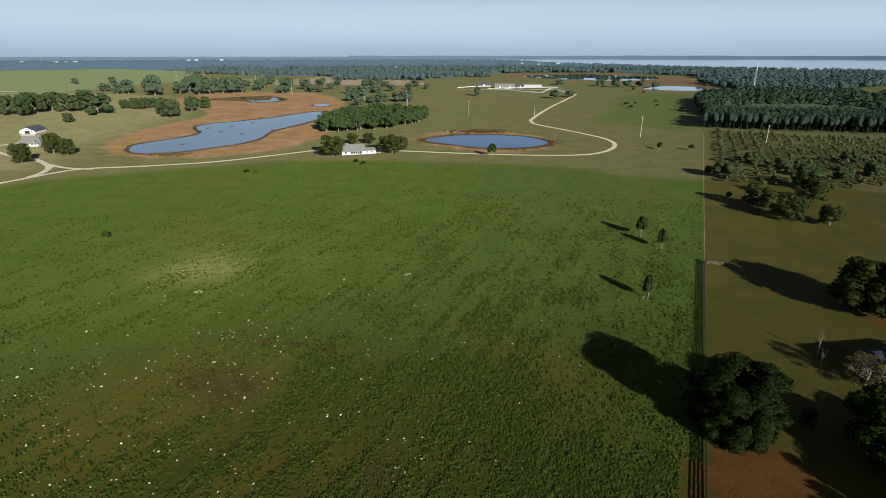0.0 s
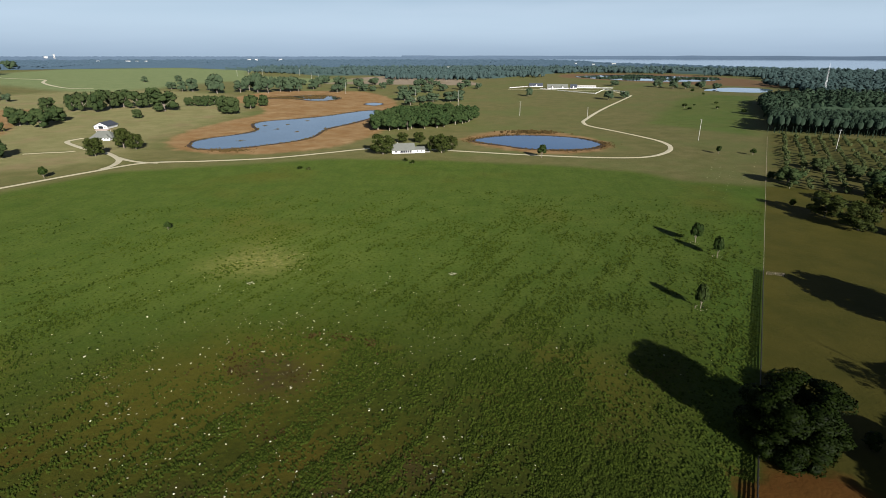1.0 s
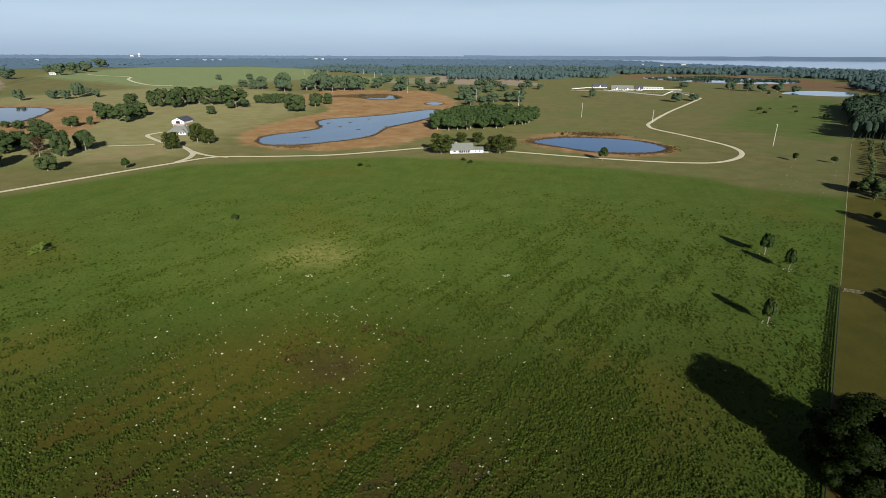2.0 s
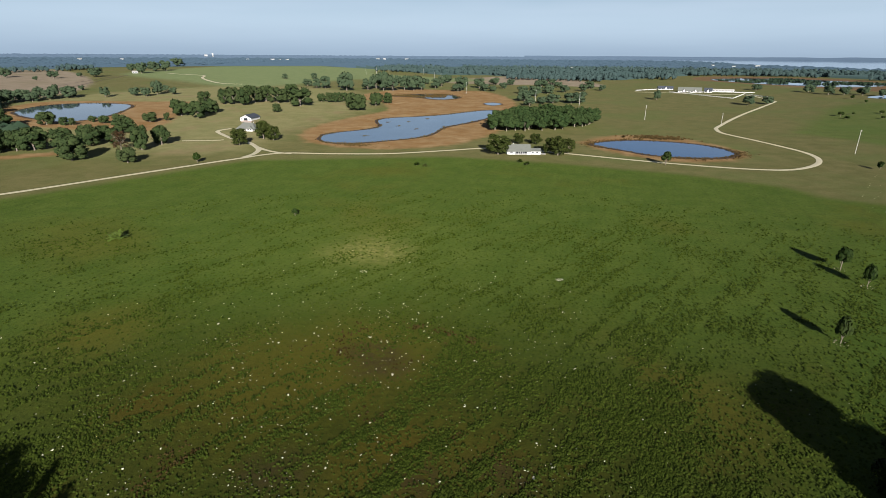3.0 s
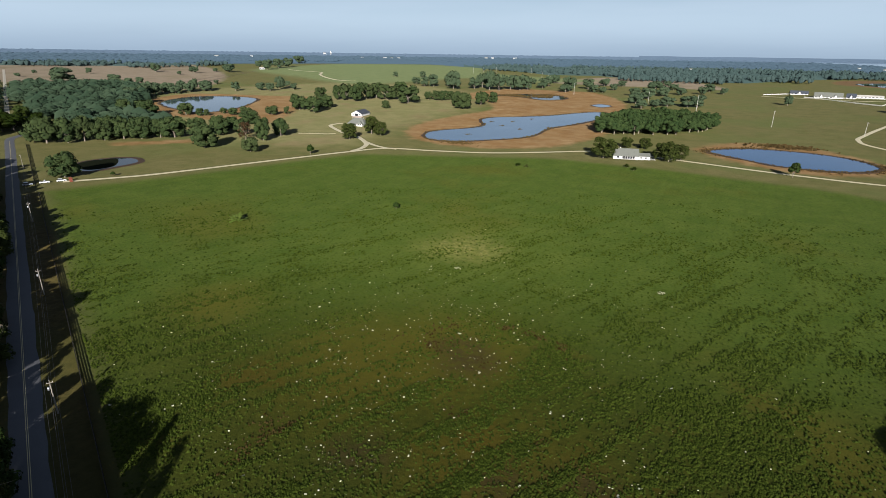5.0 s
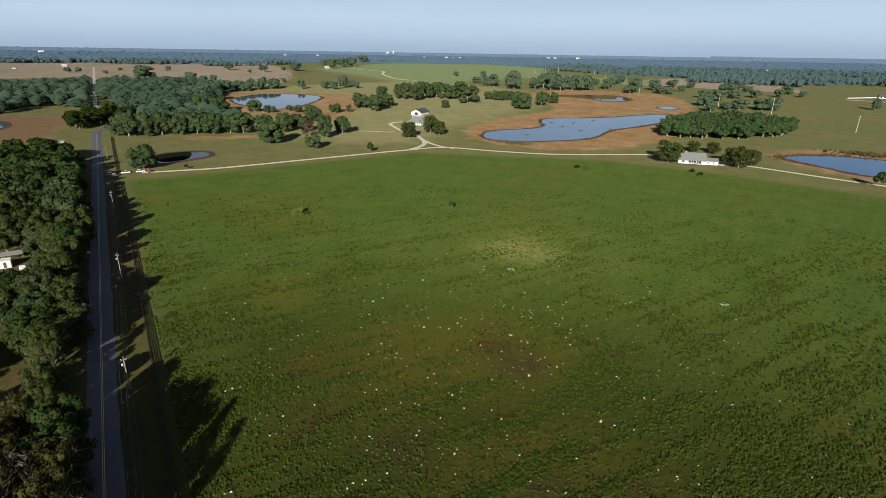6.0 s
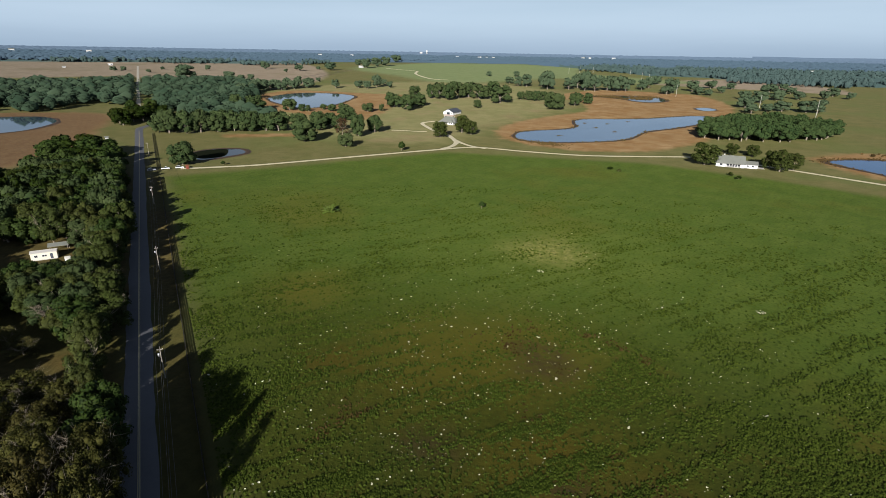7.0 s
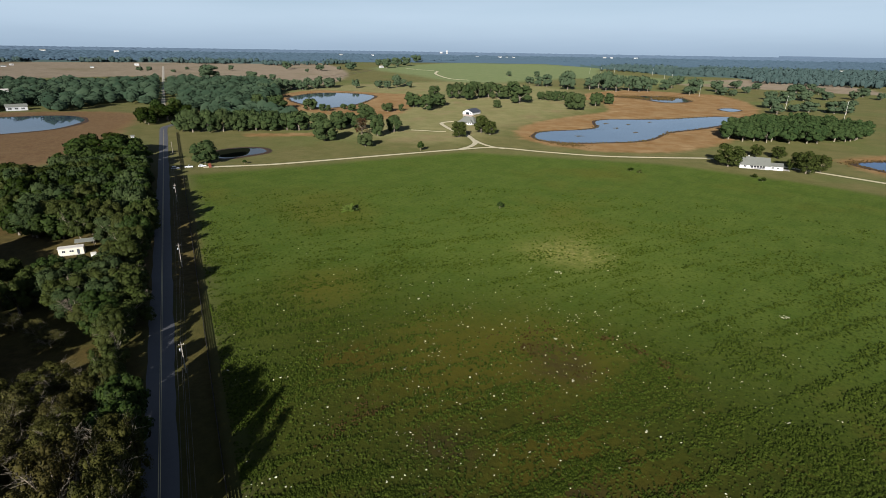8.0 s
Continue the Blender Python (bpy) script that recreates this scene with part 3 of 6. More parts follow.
def ribbon(name, points, width, material, label, category, lift=0.05, closed=False, crown=0.06, step=6):
    """A track draped over the ground, slightly cambered, with uneven edges."""
    c = smooth_loop(points, step, closed)
    t = np.gradient(c, axis=0)
    nrm = np.column_stack([-t[:, 1], t[:, 0]]) / (np.linalg.norm(t, axis=1)[:, None] + 1e-9)
    rows = []
    for s, up in ((-0.5, -0.04), (-0.42, 0.0), (0.0, crown), (0.42, 0.0), (0.5, -0.04)):
        wob = 1 + 0.22 * (value_noise(c[:, 0] + 40 * s, c[:, 1], 7, 9) - 0.5)
        p = c + nrm * (s * width * wob)[:, None]
        rows.append(np.column_stack([p, ground_z(p[:, 0], p[:, 1]) + lift + up]))
    n = len(c)
    faces = np.array([(l * n + i, l * n + i + 1, (l + 1) * n + i + 1, (l + 1) * n + i) for l in range(4) for i in range(n - 1)])
    ob = new(name, raw_mesh(name, np.concatenate(rows), faces[:, ::-1], material, True))
    return tagged(ob, label, category, kind="structure")


DRIVE = [(-347, 164), (-332, 186), (-319, 209), (-293, 275), (-269, 333), (-252, 364), (-213, 376), (-171, 392), (-135, 418), (-101, 444), (-70, 447), (-34, 440), (37, 425),
         (94, 420), (126, 430), (149, 464), (151, 504), (126, 558), (104, 596), (101, 620), (106, 645), (142, 743), (193, 862), (226, 940)]
ribbon("driveway", DRIVE, 4.0, SAND_ROAD, "winding pale sand driveway across the pasture", "driveway")
ribbon("driveway", [(-268, 339), (-269, 353), (-274, 366), (-280, 375), (-293, 387), (-308, 399), (-317, 401), (-354, 424), (-375, 442), (-374, 460)], 4.2, SAND_ROAD, "pale sand track to the farmhouse", "driveway", 0.09)
ribbon("driveway", [(-285, 381), (-271, 372), (-256, 366), (-242, 365)], 3.6, SAND_ROAD, "pale sand track joining the driveway", "driveway", 0.11)
ribbon("driveway", [(226, 940), (205, 1040), (150, 1040), (99, 1050), (26, 1060)], 5.0, SAND_ROAD, "pale track round the white mansion", "driveway", 0.1)
ribbon("driveway", [(-1130, 1170), (-1072, 1148), (-980, 1130), (-919, 1056), (-840, 985), (-767, 938), (-723, 941)], 6.0, SAND_ROAD, "pale winding track on the far rise", "driveway", 0.12)
ribbon("road", [by_road(d, 0) for d in (-120, 0, 60, 120, 200, 300, 400, 465)] + [by_road(482, 3), by_road(500, 13), by_road(525, 27), by_road(560, 42), by_road(620, 62)], 6.4, ASPHALT, "worn two-lane asphalt road shaded by trees", "road", 0.06, False, 0.08, 12)
ribbon("road_marking", [by_road(d, -0.16) for d in (-120, 0, 100, 200, 300, 400, 462)], 0.13, YELLOW_LINE, "faded yellow centre line on the asphalt", "road marking", 0.17, False, 0.0, 12)
ribbon("road_marking", [by_road(d, 0.16) for d in (-120, 0, 100, 200, 300, 400, 462)], 0.13, YELLOW_LINE, "faded yellow centre line on the asphalt", "road marking", 0.17, False, 0.0, 12)
ribbon("road", [by_road(d, 0) for d in (600, 800, 1100, 1535)], 4.5, DRY_TRACK, "far straight road on the dry rise", "road", 0.08, False, 0.08, 12)
# two straight dark lines on the rise, added as flat ribbons
ribbon("ditch", [(-929, 676), (-1010, 815), (-1107, 991)], 3.5, MUD, "dark straight line across the dry rise", "ditch", 0.08)
ribbon("ditch", [(-867, 647), (-990, 830), (-1129, 1049)], 3.5, MUD, "dark straight line across the dry rise", "ditch", 0.08)
ribbon("driveway", [(-366, 384), (-354, 391), (-342, 396), (-336, 402)], 3.0, SAND_ROAD, "pale streak of bare sand by the farmhouse", "sand streak", 0.05)
ribbon("driveway", [by_road(-3, -3.4), by_road(3, -5.0), by_road(9, -5.4), by_road(16, -3.6)], 2.6, GRAVEL, "grey gravel apron at the road's edge", "gravel", 0.05)


# ---- trees ----
def ico():
    bm = bmesh.new()
    bmesh.ops.create_icosphere(bm, subdivisions=1, radius=1.0)
    v = np.array([q.co[:] for q in bm.verts])
    f = np.array([[q.index for q in face.verts] for face in bm.faces])
    bm.free()
    return v, f


ICO = ico()


def leaf_cards(rng, centres, radii, count, leaf, low=-0.55, ruffle=0.46, sky=0.0):
    """Small bent leaf clumps over a set of lobes, none buried in a neighbour."""
    pick = rng.choice(len(radii), count, p=radii ** 2 / np.sum(radii ** 2))
    d = rng.normal(size=(count, 3))
    d /= np.linalg.norm(d, axis=1)[:, None]
    d[:, 2] = np.where(d[:, 2] < low, -d[:, 2], d[:, 2])
    p = centres[pick] + d * radii[pick][:, None] * rng.uniform(0.86, 1.14, (count, 1))
    gap = np.linalg.norm(p[:, None] - centres[None], axis=2) / radii[None]
    keep = (gap < 0.86).sum(axis=1) == 0
    p, d = p[keep], d[keep]
    n = len(p)
    nrm = d + rng.normal(size=(n, 3)) * ruffle
    nrm /= np.linalg.norm(nrm, axis=1)[:, None]
    a = np.cross(nrm, rng.normal(size=(n, 3)))
    a /= np.linalg.norm(a, axis=1)[:, None]
    b = np.cross(nrm, a)
    s = leaf * rng.uniform(0.55, 1.45, (n, 1))
    q = np.stack([p + a * s * 0.62, p + b * s * rng.uniform(0.3, 0.6, (n, 1)) + nrm * s * 0.16,
                  p - a * s * 0.6 + nrm * s * rng.uniform(-0.3, 0.1, (n, 1)), p - b * s * rng.uniform(0.3, 0.6, (n, 1)) + nrm * s * 0.12], 1)
    i = np.arange(n)[:, None] * 4
    middle = centres.mean(axis=0) - [0, 0, 0.12]
    round_out = unit(0.75 * d + 0.55 * unit(p - middle) + 0.30 * ruffle * rng.normal(size=(n, 3)) + 0.25 * nrm + [0, 0, sky])
    return q.reshape(-1, 3), np.concatenate([i + [0, 1, 2], i + [0, 2, 3]]), np.repeat(round_out, 4, axis=0)


def crown_mesh(name, seed, material, lobes, count, leaf, low=0.28, spread=0.36, lobe=(0.13, 0.21), core=0.86, dome=0.8, ruffle=0.5):
    """A crown one wide and one high: many leaf clumps over uneven lobes, with gaps between them."""
    rng = np.random.default_rng(seed)
    ang = rng.uniform(0, 2 * np.pi, lobes) + np.arange(lobes) * 2.4
    r = rng.uniform(*lobe, lobes)
    z = low + r * 0.75 + rng.random(lobes) ** dome * (1 - low - r * 1.75)
    level = (z - low) / (1 - low)
    rad = spread * np.sqrt(np.clip(1 - ((level - 0.42) / 0.66) ** 2, 0.05, 1)) * np.sqrt(rng.uniform(0.12, 1, lobes))
    c = np.column_stack([rad * np.cos(ang), rad * np.sin(ang), z])
    pieces = [leaf_cards(rng, c, r, count, leaf, ruffle=ruffle)]
    for k in range(lobes):
        v = ICO[0] * (1 + rng.normal(size=(len(ICO[0]), 1)) * 0.09) * r[k] * core
        pieces.append((v + c[k], ICO[1], unit(ICO[0])))
    v, f, normals = joined(pieces)
    return raw_mesh(name, v, f, material, True, normals)


def trunk_mesh(name, seed, material, thick=0.028, top=0.55, limbs=4, reach=0.27, twigs=0):
    """A tapered trunk that leans a little, with limbs that part and rise."""
    rng = np.random.default_rng(seed)
    lean = rng.normal(size=2) * 0.025
    fork = top * 0.5
    pieces = [tube([(0, 0, -0.03), (0, 0, 0.02), (lean[0] * 0.6, lean[1] * 0.6, fork), (*lean, top)], [thick * 1.7, thick * 1.15, thick * 0.85, thick * 0.3])]
    for k in range(limbs):
        a = k * 2 * np.pi / limbs + rng.uniform(-0.5, 0.5)
        out, up = reach * rng.uniform(0.7, 1.1), rng.uniform(0.55, 1.0)
        s = np.array([*lean * 0.5, fork * rng.uniform(0.65, 1.15)])
        e = s + [out * np.cos(a), out * np.sin(a), top * up * 0.7]
        m = (s + e) / 2 + [0, 0, -top * 0.06]
        pieces.append(tube([s, m, e], [thick * 0.55, thick * 0.4, thick * 0.12], 5))
        for w in range(twigs):
            f = rng.uniform(0.35, 1.0)
            q = s + (e - s) * f
            d = rng.normal(size=3) * 0.5 + [np.cos(a) * 0.6, np.sin(a) * 0.6, 0.9]
            d *= reach * 0.55 * rng.uniform(0.5, 1.1) / np.linalg.norm(d)
            bend = q + d * 0.5 + rng.normal(size=3) * reach * 0.06
            pieces.append(tube([q, bend, q + d], [thick * 0.2, thick * 0.12, thick * 0.04], 3))
            for _ in range(2):
                g = d * rng.uniform(0.4, 0.7) + rng.normal(size=3) * reach * 0.2
                pieces.append(tube([bend, bend + g], [thick * 0.09, thick * 0.03], 3))
    return raw_mesh(name, *joined(pieces), material, True)


TRUNKS = [trunk_mesh("trunk", 70 + k, BARK) for k in range(3)]
TALL_TRUNKS = [trunk_mesh("trunk", 80 + k, BARK, 0.03, 0.75, 5, 0.24) for k in range(2)]
PALE_TRUNK = trunk_mesh("trunk", 90, PALE_BARK, 0.03, 0.6)
SPECIES = {
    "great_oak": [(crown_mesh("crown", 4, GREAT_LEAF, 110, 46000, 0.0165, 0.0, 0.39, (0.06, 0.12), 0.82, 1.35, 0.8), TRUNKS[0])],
    "near_oak": [(crown_mesh("crown", 10 + k, OAK_LEAF, 52, 7000, 0.035, 0.05, 0.37, (0.08, 0.145), ruffle=0.7), TRUNKS[k % 3]) for k in range(3)],
    "paddock_oak": [(crown_mesh("crown", 13 + k, PADDOCK_LEAF, 54, 7000, 0.034, 0.07, 0.39, (0.075, 0.13), 0.66, ruffle=0.7), TRUNKS[k % 3]) for k in range(3)],
    "oak": [(crown_mesh("crown", 20 + k, (OAK_LEAF, DARK_LEAF)[k % 2], 26, 1450, 0.068, 0.06, 0.36, (0.11, 0.175), ruffle=0.6), TRUNKS[k % 3]) for k in range(4)],
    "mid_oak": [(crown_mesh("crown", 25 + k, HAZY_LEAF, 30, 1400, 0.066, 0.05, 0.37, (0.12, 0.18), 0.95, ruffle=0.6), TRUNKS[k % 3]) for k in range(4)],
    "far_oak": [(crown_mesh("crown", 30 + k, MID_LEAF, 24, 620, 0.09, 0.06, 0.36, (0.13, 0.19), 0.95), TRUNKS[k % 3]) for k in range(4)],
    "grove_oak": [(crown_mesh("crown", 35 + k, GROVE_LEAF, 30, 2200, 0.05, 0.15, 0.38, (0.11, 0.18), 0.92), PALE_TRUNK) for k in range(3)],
    "wood_tree": [(crown_mesh("crown", 40 + k, (DARK_LEAF, GREY_LEAF, HAZY_LEAF, PADDOCK_LEAF, GREY_LEAF)[k], 44, 6500, 0.034, 0.06, 0.37, (0.07, 0.145), 0.82, 0.7), TALL_TRUNKS[k % 2]) for k in range(5)],
    "grey_tree": [(crown_mesh("crown", 50 + k, GREY_LEAF, 46, 6000, 0.030, 0.10, 0.39, (0.07, 0.135), 0.72), trunk_mesh("trunk", 95 + k, PALE_BARK, 0.022, 0.7, 6, 0.32, 7)) for k in range(2)],
    "rust_tree": [(crown_mesh("crown", 54 + k, RUST_LEAF, 80, 7000, 0.019, 0.06, 0.43, (0.04, 0.09), 0.35, 0.8, 0.9), trunk_mesh("trunk", 98 + k, PALE_BARK, 0.022, 0.72, 6, 0.34, 8)) for k in range(2)],
    "yellow_tree": [(crown_mesh("crown", 57 + k, OLIVE_LEAF, 80, 7000, 0.019, 0.06, 0.43, (0.04, 0.09), 0.35, 0.8, 0.9), trunk_mesh("trunk", 102 + k, PALE_BARK, 0.020, 0.75, 7, 0.36, 8)) for k in range(2)],
    "brush_tree": [(crown_mesh("crown", 112 + k, BRUSH_LEAF, 90, 11000, 0.019, 0.04, 0.42, (0.045, 0.105), 0.6, 0.75, 0.9), trunk_mesh("trunk", 114 + k, PALE_BARK, 0.022, 0.78, 7, 0.36, 9)) for k in range(2)],
    "bare_tree": [(None, trunk_mesh("trunk", 106 + k, PALE_BARK, 0.022, 0.72, 8, 0.40, 14)) for k in range(2)],
    "slim_tree": [(None, trunk_mesh("trunk", 120, BARK, 0.016, 0.92, 7, 0.3, 3))],
    "young_oak": [(crown_mesh("crown", 60 + k, DARK_LEAF, 12, 700, 0.11, 0.30, 0.28, (0.15, 0.22)), TRUNKS[k]) for k in range(3)],
    "citrus": [(crown_mesh("crown", 64 + k, CITRUS_LEAF, 8, 130, 0.19, 0.05, 0.28, (0.18, 0.26)), TRUNKS[k % 3]) for k in range(3)],
    "shrub": [(crown_mesh("crown", 67 + k, (OAK_LEAF, GREY_LEAF)[k], 9, 420, 0.10, 0.0, 0.32, (0.15, 0.24)), trunk_mesh("trunk", 110 + k, BARK, 0.02, 0.5)) for k in range(2)],
}
CALLED = {"slim_tree": "bare_tree", "citrus": "citrus_tree", "shrub": "shrub", "bare_tree": "bare_tree", "young_oak": "young_oak"}
chance = np.random.default_rng(5)


def plant(kind, x, y, width, height, label, group="", name="", pick=None):
    crowns = SPECIES[kind]
    crown, trunk = crowns[int(chance.integers(len(crowns))) if pick is None else pick]
    ob = new(name or CALLED.get(kind, "oak_tree" if "oak" in kind else "tree"))
    turn = float(chance.uniform(0, 360))
    ob.matrix_basis = pose(x, y, gz(x, y) - 0.05, 0, 0, turn) @ Matrix.Diagonal((width, width * float(chance.uniform(0.9, 1.08)), height, 1))
    for piece_name, me in (("crown", crown), ("trunk", trunk)):
        if me:
            new(piece_name, me).parent = ob
    return tagged(ob, label, "shrub" if kind == "shrub" else "tree", group)


def plant_rows(kind, rows, label, group="", wide=1.0, tall=1.0):
    for x, y, w, h in rows:
        plant(kind, x, y, w * wide, max(h * tall, w * wide * 0.62), label, group)


def fill(poly, spacing, seed, holes=()):
    """Scattered places inside an outline, about so far apart."""
    rng = np.random.default_rng(seed)
    p = np.array(poly, float)
    xs, ys = np.arange(p[:, 0].min(), p[:, 0].max(), spacing), np.arange(p[:, 1].min(), p[:, 1].max(), spacing)
    x, y = np.meshgrid(xs, ys)
    x, y = (x + rng.uniform(-0.42, 0.42, x.shape) * spacing).ravel(), (y + rng.uniform(-0.42, 0.42, y.shape) * spacing).ravel()
    keep = inside(poly, x, y)
    for hx, hy, r in holes:
        keep &= np.hypot(x - hx, y - hy) > r
    return np.column_stack([x, y])[keep]


# places: x, y, width, height
ROW_BY_PASTURE = [(-363, 337, 16.4, 17.8), (-368, 363, 18.3, 14.4), (-375, 286, 25.7, 16.8), (-331, 293, 16.8, 9.9), (-415, 336, 20.2, 14.2), (-438, 305, 27.7, 16.2), (-455, 286, 25.4, 16.1), (-477, 285, 15.7, 16.0),
                  (-502, 224, 22, 15), (-470, 262, 20, 15), (-464, 275, 20, 15), (-446, 297, 20, 15), (-424, 318, 22, 15), (-430, 346, 20, 14), (-428, 361, 18, 12), (-401, 346, 18, 13)]
POND_TREES = [(-556, 406, 22.7, 11.8), (-537, 410, 11.1, 7.9), (-532, 415, 7.9, 6.7), (-533, 439, 9.8, 6.0), (-514, 436, 12.7, 7.4), (-504, 447, 15.9, 8.8), (-448, 400, 25.5, 9.3), (-580, 376, 32.6, 14.6), (-585, 353, 19.3, 17.6), (-482, 465, 18.9, 8.0), (-474, 481, 7.9, 8.0), (-489, 519, 28.5, 17.1), (-457, 510, 27.4, 17.1), (-476, 551, 27.4, 14.4), (-549, 629, 21.6, 15.6)]
MID_GROVE = [(-525, 640, 19.5, 19.0), (-513, 643, 23.2, 21.4), (-491, 638, 26.5, 23.7), (-497, 671, 23.5, 21.6), (-493, 691, 27.9, 20.8), (-467, 683, 31.1, 20.3), (-418, 662, 40.5, 22.9), (-510, 785, 26.4, 16.0), (-410, 594, 14.3, 9.2), (-418, 720, 15.6, 10.7), (-405, 719, 15.5, 12.7), (-394, 721, 17.4, 13.3), (-389, 735, 15.6, 11.7)]
FARMHOUSE = [(-306, 385, 17.5, 12.8), (-306, 419, 17.2, 14.8), (-294, 417, 15.7, 11.5)]
UPPER = [(-736, 636, 17.4, 12.8), (-715, 670, 20.7, 11.3), (-695, 672, 18.2, 11.6), (-702, 701, 23.3, 19.0), (-681, 712, 16.2, 10.1), (-730, 749, 14.7, 8.9), (-958, 579, 13.1, 9.9), (-960, 598, 18.6, 9.2), (-950, 612, 18.6, 10.6), (-770, 505, 26.0, 17.1), (-786, 540, 26.9, 12.6), (-765, 547, 22.1, 10.6), (-770, 576, 24.8, 12.1), (-767, 603, 27.5, 13.1), (-860, 701, 13.0, 7.0), (-797, 503, 22.1, 11.6),
         (-746, 463, 24, 14), (-755, 487, 21, 15), (-764, 514, 18, 16), (-774, 542, 24, 14), (-785, 573, 21, 15), (-789, 598, 18, 16), (-777, 611, 24, 14)]
HILL = [(-1248, 848, 28.3, 17.1), (-1145, 875, 27.0, 13.6), (-1164, 951, 15.5, 8.1), (-1120, 817, 13.0, 7.4), (-1130, 963, 38.3, 14.8), (-741, 1120, 17.6, 10.2), (-687, 1158, 18.9, 11.2), (-587, 962, 23.8, 11.9), (-544, 924, 20.1, 15.8), (-527, 927, 25.0, 19.7), (-507, 948, 20.2, 18.9), (-1262, 1187, 32.5, 18.0), (-1164, 1124, 37.9, 23.5), (-1212, 1213, 40.2, 22.8), (-1220, 1264, 41.1, 24.1), (-1414, 1518, 48.6, 19.0)]
HOUSE = [(-87, 419, 21.5, 15.5), (-80, 473, 11, 9.5), (-66, 478, 12.5, 9.5), (-48, 436, 14.5, 13.0), (-41, 430, 17, 14.5), (-34, 441, 13, 12.0)]
EAST_PASTURE = [(-66, 832, 28.0, 12.2), (-54, 833, 28.0, 15.1), (-92, 826, 25.8, 10.9), (-107, 813, 19.6, 6.2), (-159, 955, 23.1, 11.8), (-133, 920, 31.1, 13.3), (-145, 1082, 31.3, 12.1), (-119, 976, 25.8, 14.6), (-116, 1107, 21.3, 4.9), (-94, 1011, 24.3, 10.7), (-137, 839, 28.5, 9.8), (-119, 778, 22.6, 7.0), (-63, 1038, 19.9, 11.8), (-56, 1104, 26.4, 9.7), (-31, 1065, 17.8, 9.2), (-139, 1201, 20.2, 4.4), (-216, 1146, 22.3, 7.6)]
NORTH_SCATTER = [(-250, 1136, 27.8, 9.9), (-213, 1050, 19.5, 10.3), (-219, 987, 16.9, 9.1), (-235, 990, 24.3, 9.6), (-258, 1040, 28.2, 16.8), (-279, 990, 34.4, 21.7), (-278, 961, 23.9, 12.1), (-363, 1165, 32.1, 8.8), (-339, 1016, 23.0, 16.1), (-342, 1064, 24.0, 16.7), (-391, 1111, 18.0, 9.6)]
NORTH_GROVE = [(-469, 900, 34.0, 28.0), (-441, 929, 29.5, 17.4), (-441, 965, 30.4, 22.2), (-409, 927, 29.1, 29.6), (-390, 926, 28.8, 24.3), (-380, 956, 29.5, 22.6), (-361, 955, 34.1, 23.5), (-350, 966, 19.6, 21.1)]
MARSH_GROVE = [(-324, 650, 29.6, 18.9), (-343, 669, 21.6, 17.9), (-324, 706, 18.6, 15.0), (-320, 738, 17.3, 13.7), (-341, 751, 19.7, 12.4)]
ROAD_ROW = [(-358, 171, 21.6, 14.6), (-492, 228, 26.9, 19.0), (-482, 239, 21.8, 18.1), (-478, 250, 21.9, 18.7), (-485, 268, 22.5, 15.5), (-477, 276, 22.4, 16.7), (-455, 285, 24.2, 16.9)]
WEST_HILL = [(-1265, 703, 18.1, 10.9), (-1241, 554, 13.4, 6.4), (-1316, 535, 17.8, 9.1), (-1325, 517, 19.1, 9.0), (-1334, 629, 13.2, 6.5), (-1049, 534, 50.1, 16.7), (-982, 586, 30.7, 8.8), (-970, 604, 17.9, 8.8)]
MANSION = [(176, 874, 21.7, 11.8), (205, 895, 19.9, 9.8), (57, 920, 14.0, 12.8), (316, 1119, 22.0, 12.7), (335, 1081, 24.5, 13.3), (357, 1079, 24.6, 12.2), (385, 1084, 23.6, 11.8), (406, 1061, 21.5, 8.9), (240, 1148, 22.2, 8.5)]
SAPL = [(257, 770, 7.9, 5.8), (255, 743, 6.4, 3.8), (275, 786, 4.5, 3.6), (313, 810, 6.6, 4.1), (295, 756, 5.3, 3.8), (308, 707, 6.7, 5.4), (344, 1002, 6.9, 6.5), (342, 945, 5.4, 4.7), (180, 444, 5.2, 5.9), (204, 439, 4.8, 5.4), (38, 416, 8.7, 9.6)]
ORCH_EDGE = [(182, 340, 16.9, 10.6), (179, 355, 5.5, 4.9), (217, 310, 20, 11), (235, 343, 13, 9), (254, 333, 13, 9), (281, 342, 14, 10), (235, 365, 12, 8.5), (293, 383, 13, 9), (224, 385, 12, 8.5)]
PADDOCK_ROWS = [(167, 247, 18.5, 12.5), (164, 268, 17.5, 12.0), (198, 280, 18.5, 14.5), (181, 238, 12.5, 9.5), (159, 288, 4.1, 4.1), (132, 149, 27.5, 16.9), (64, 96, 28.1, 17.6), (100, 123, 3.6, 6.5), (96, 117, 4.6, 6.3), (101, 110, 10.2, 6.6), (81, 84, 17.0, 15.9), (80, 95, 4.5, 4.0)]
YOUNG = [(87, 222, 5.5, 9.1), (90, 206, 4.5, 8.5), (67, 158, 4.6, 8.0)]

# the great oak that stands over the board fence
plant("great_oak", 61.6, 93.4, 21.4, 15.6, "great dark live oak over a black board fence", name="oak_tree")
plant_rows("paddock_oak", PADDOCK_ROWS[:4], "spreading green oak in the mown paddock", "paddock oaks")
plant("shrub", *PADDOCK_ROWS[4], "small dark shrub in the paddock")
plant("near_oak", *PADDOCK_ROWS[5], "broad dark live oak on red soil", "paddock oaks")
plant("slim_tree", 99.6, 123.5, 3.0, 7.5, "slender pale bare tree by the dark-roofed house")
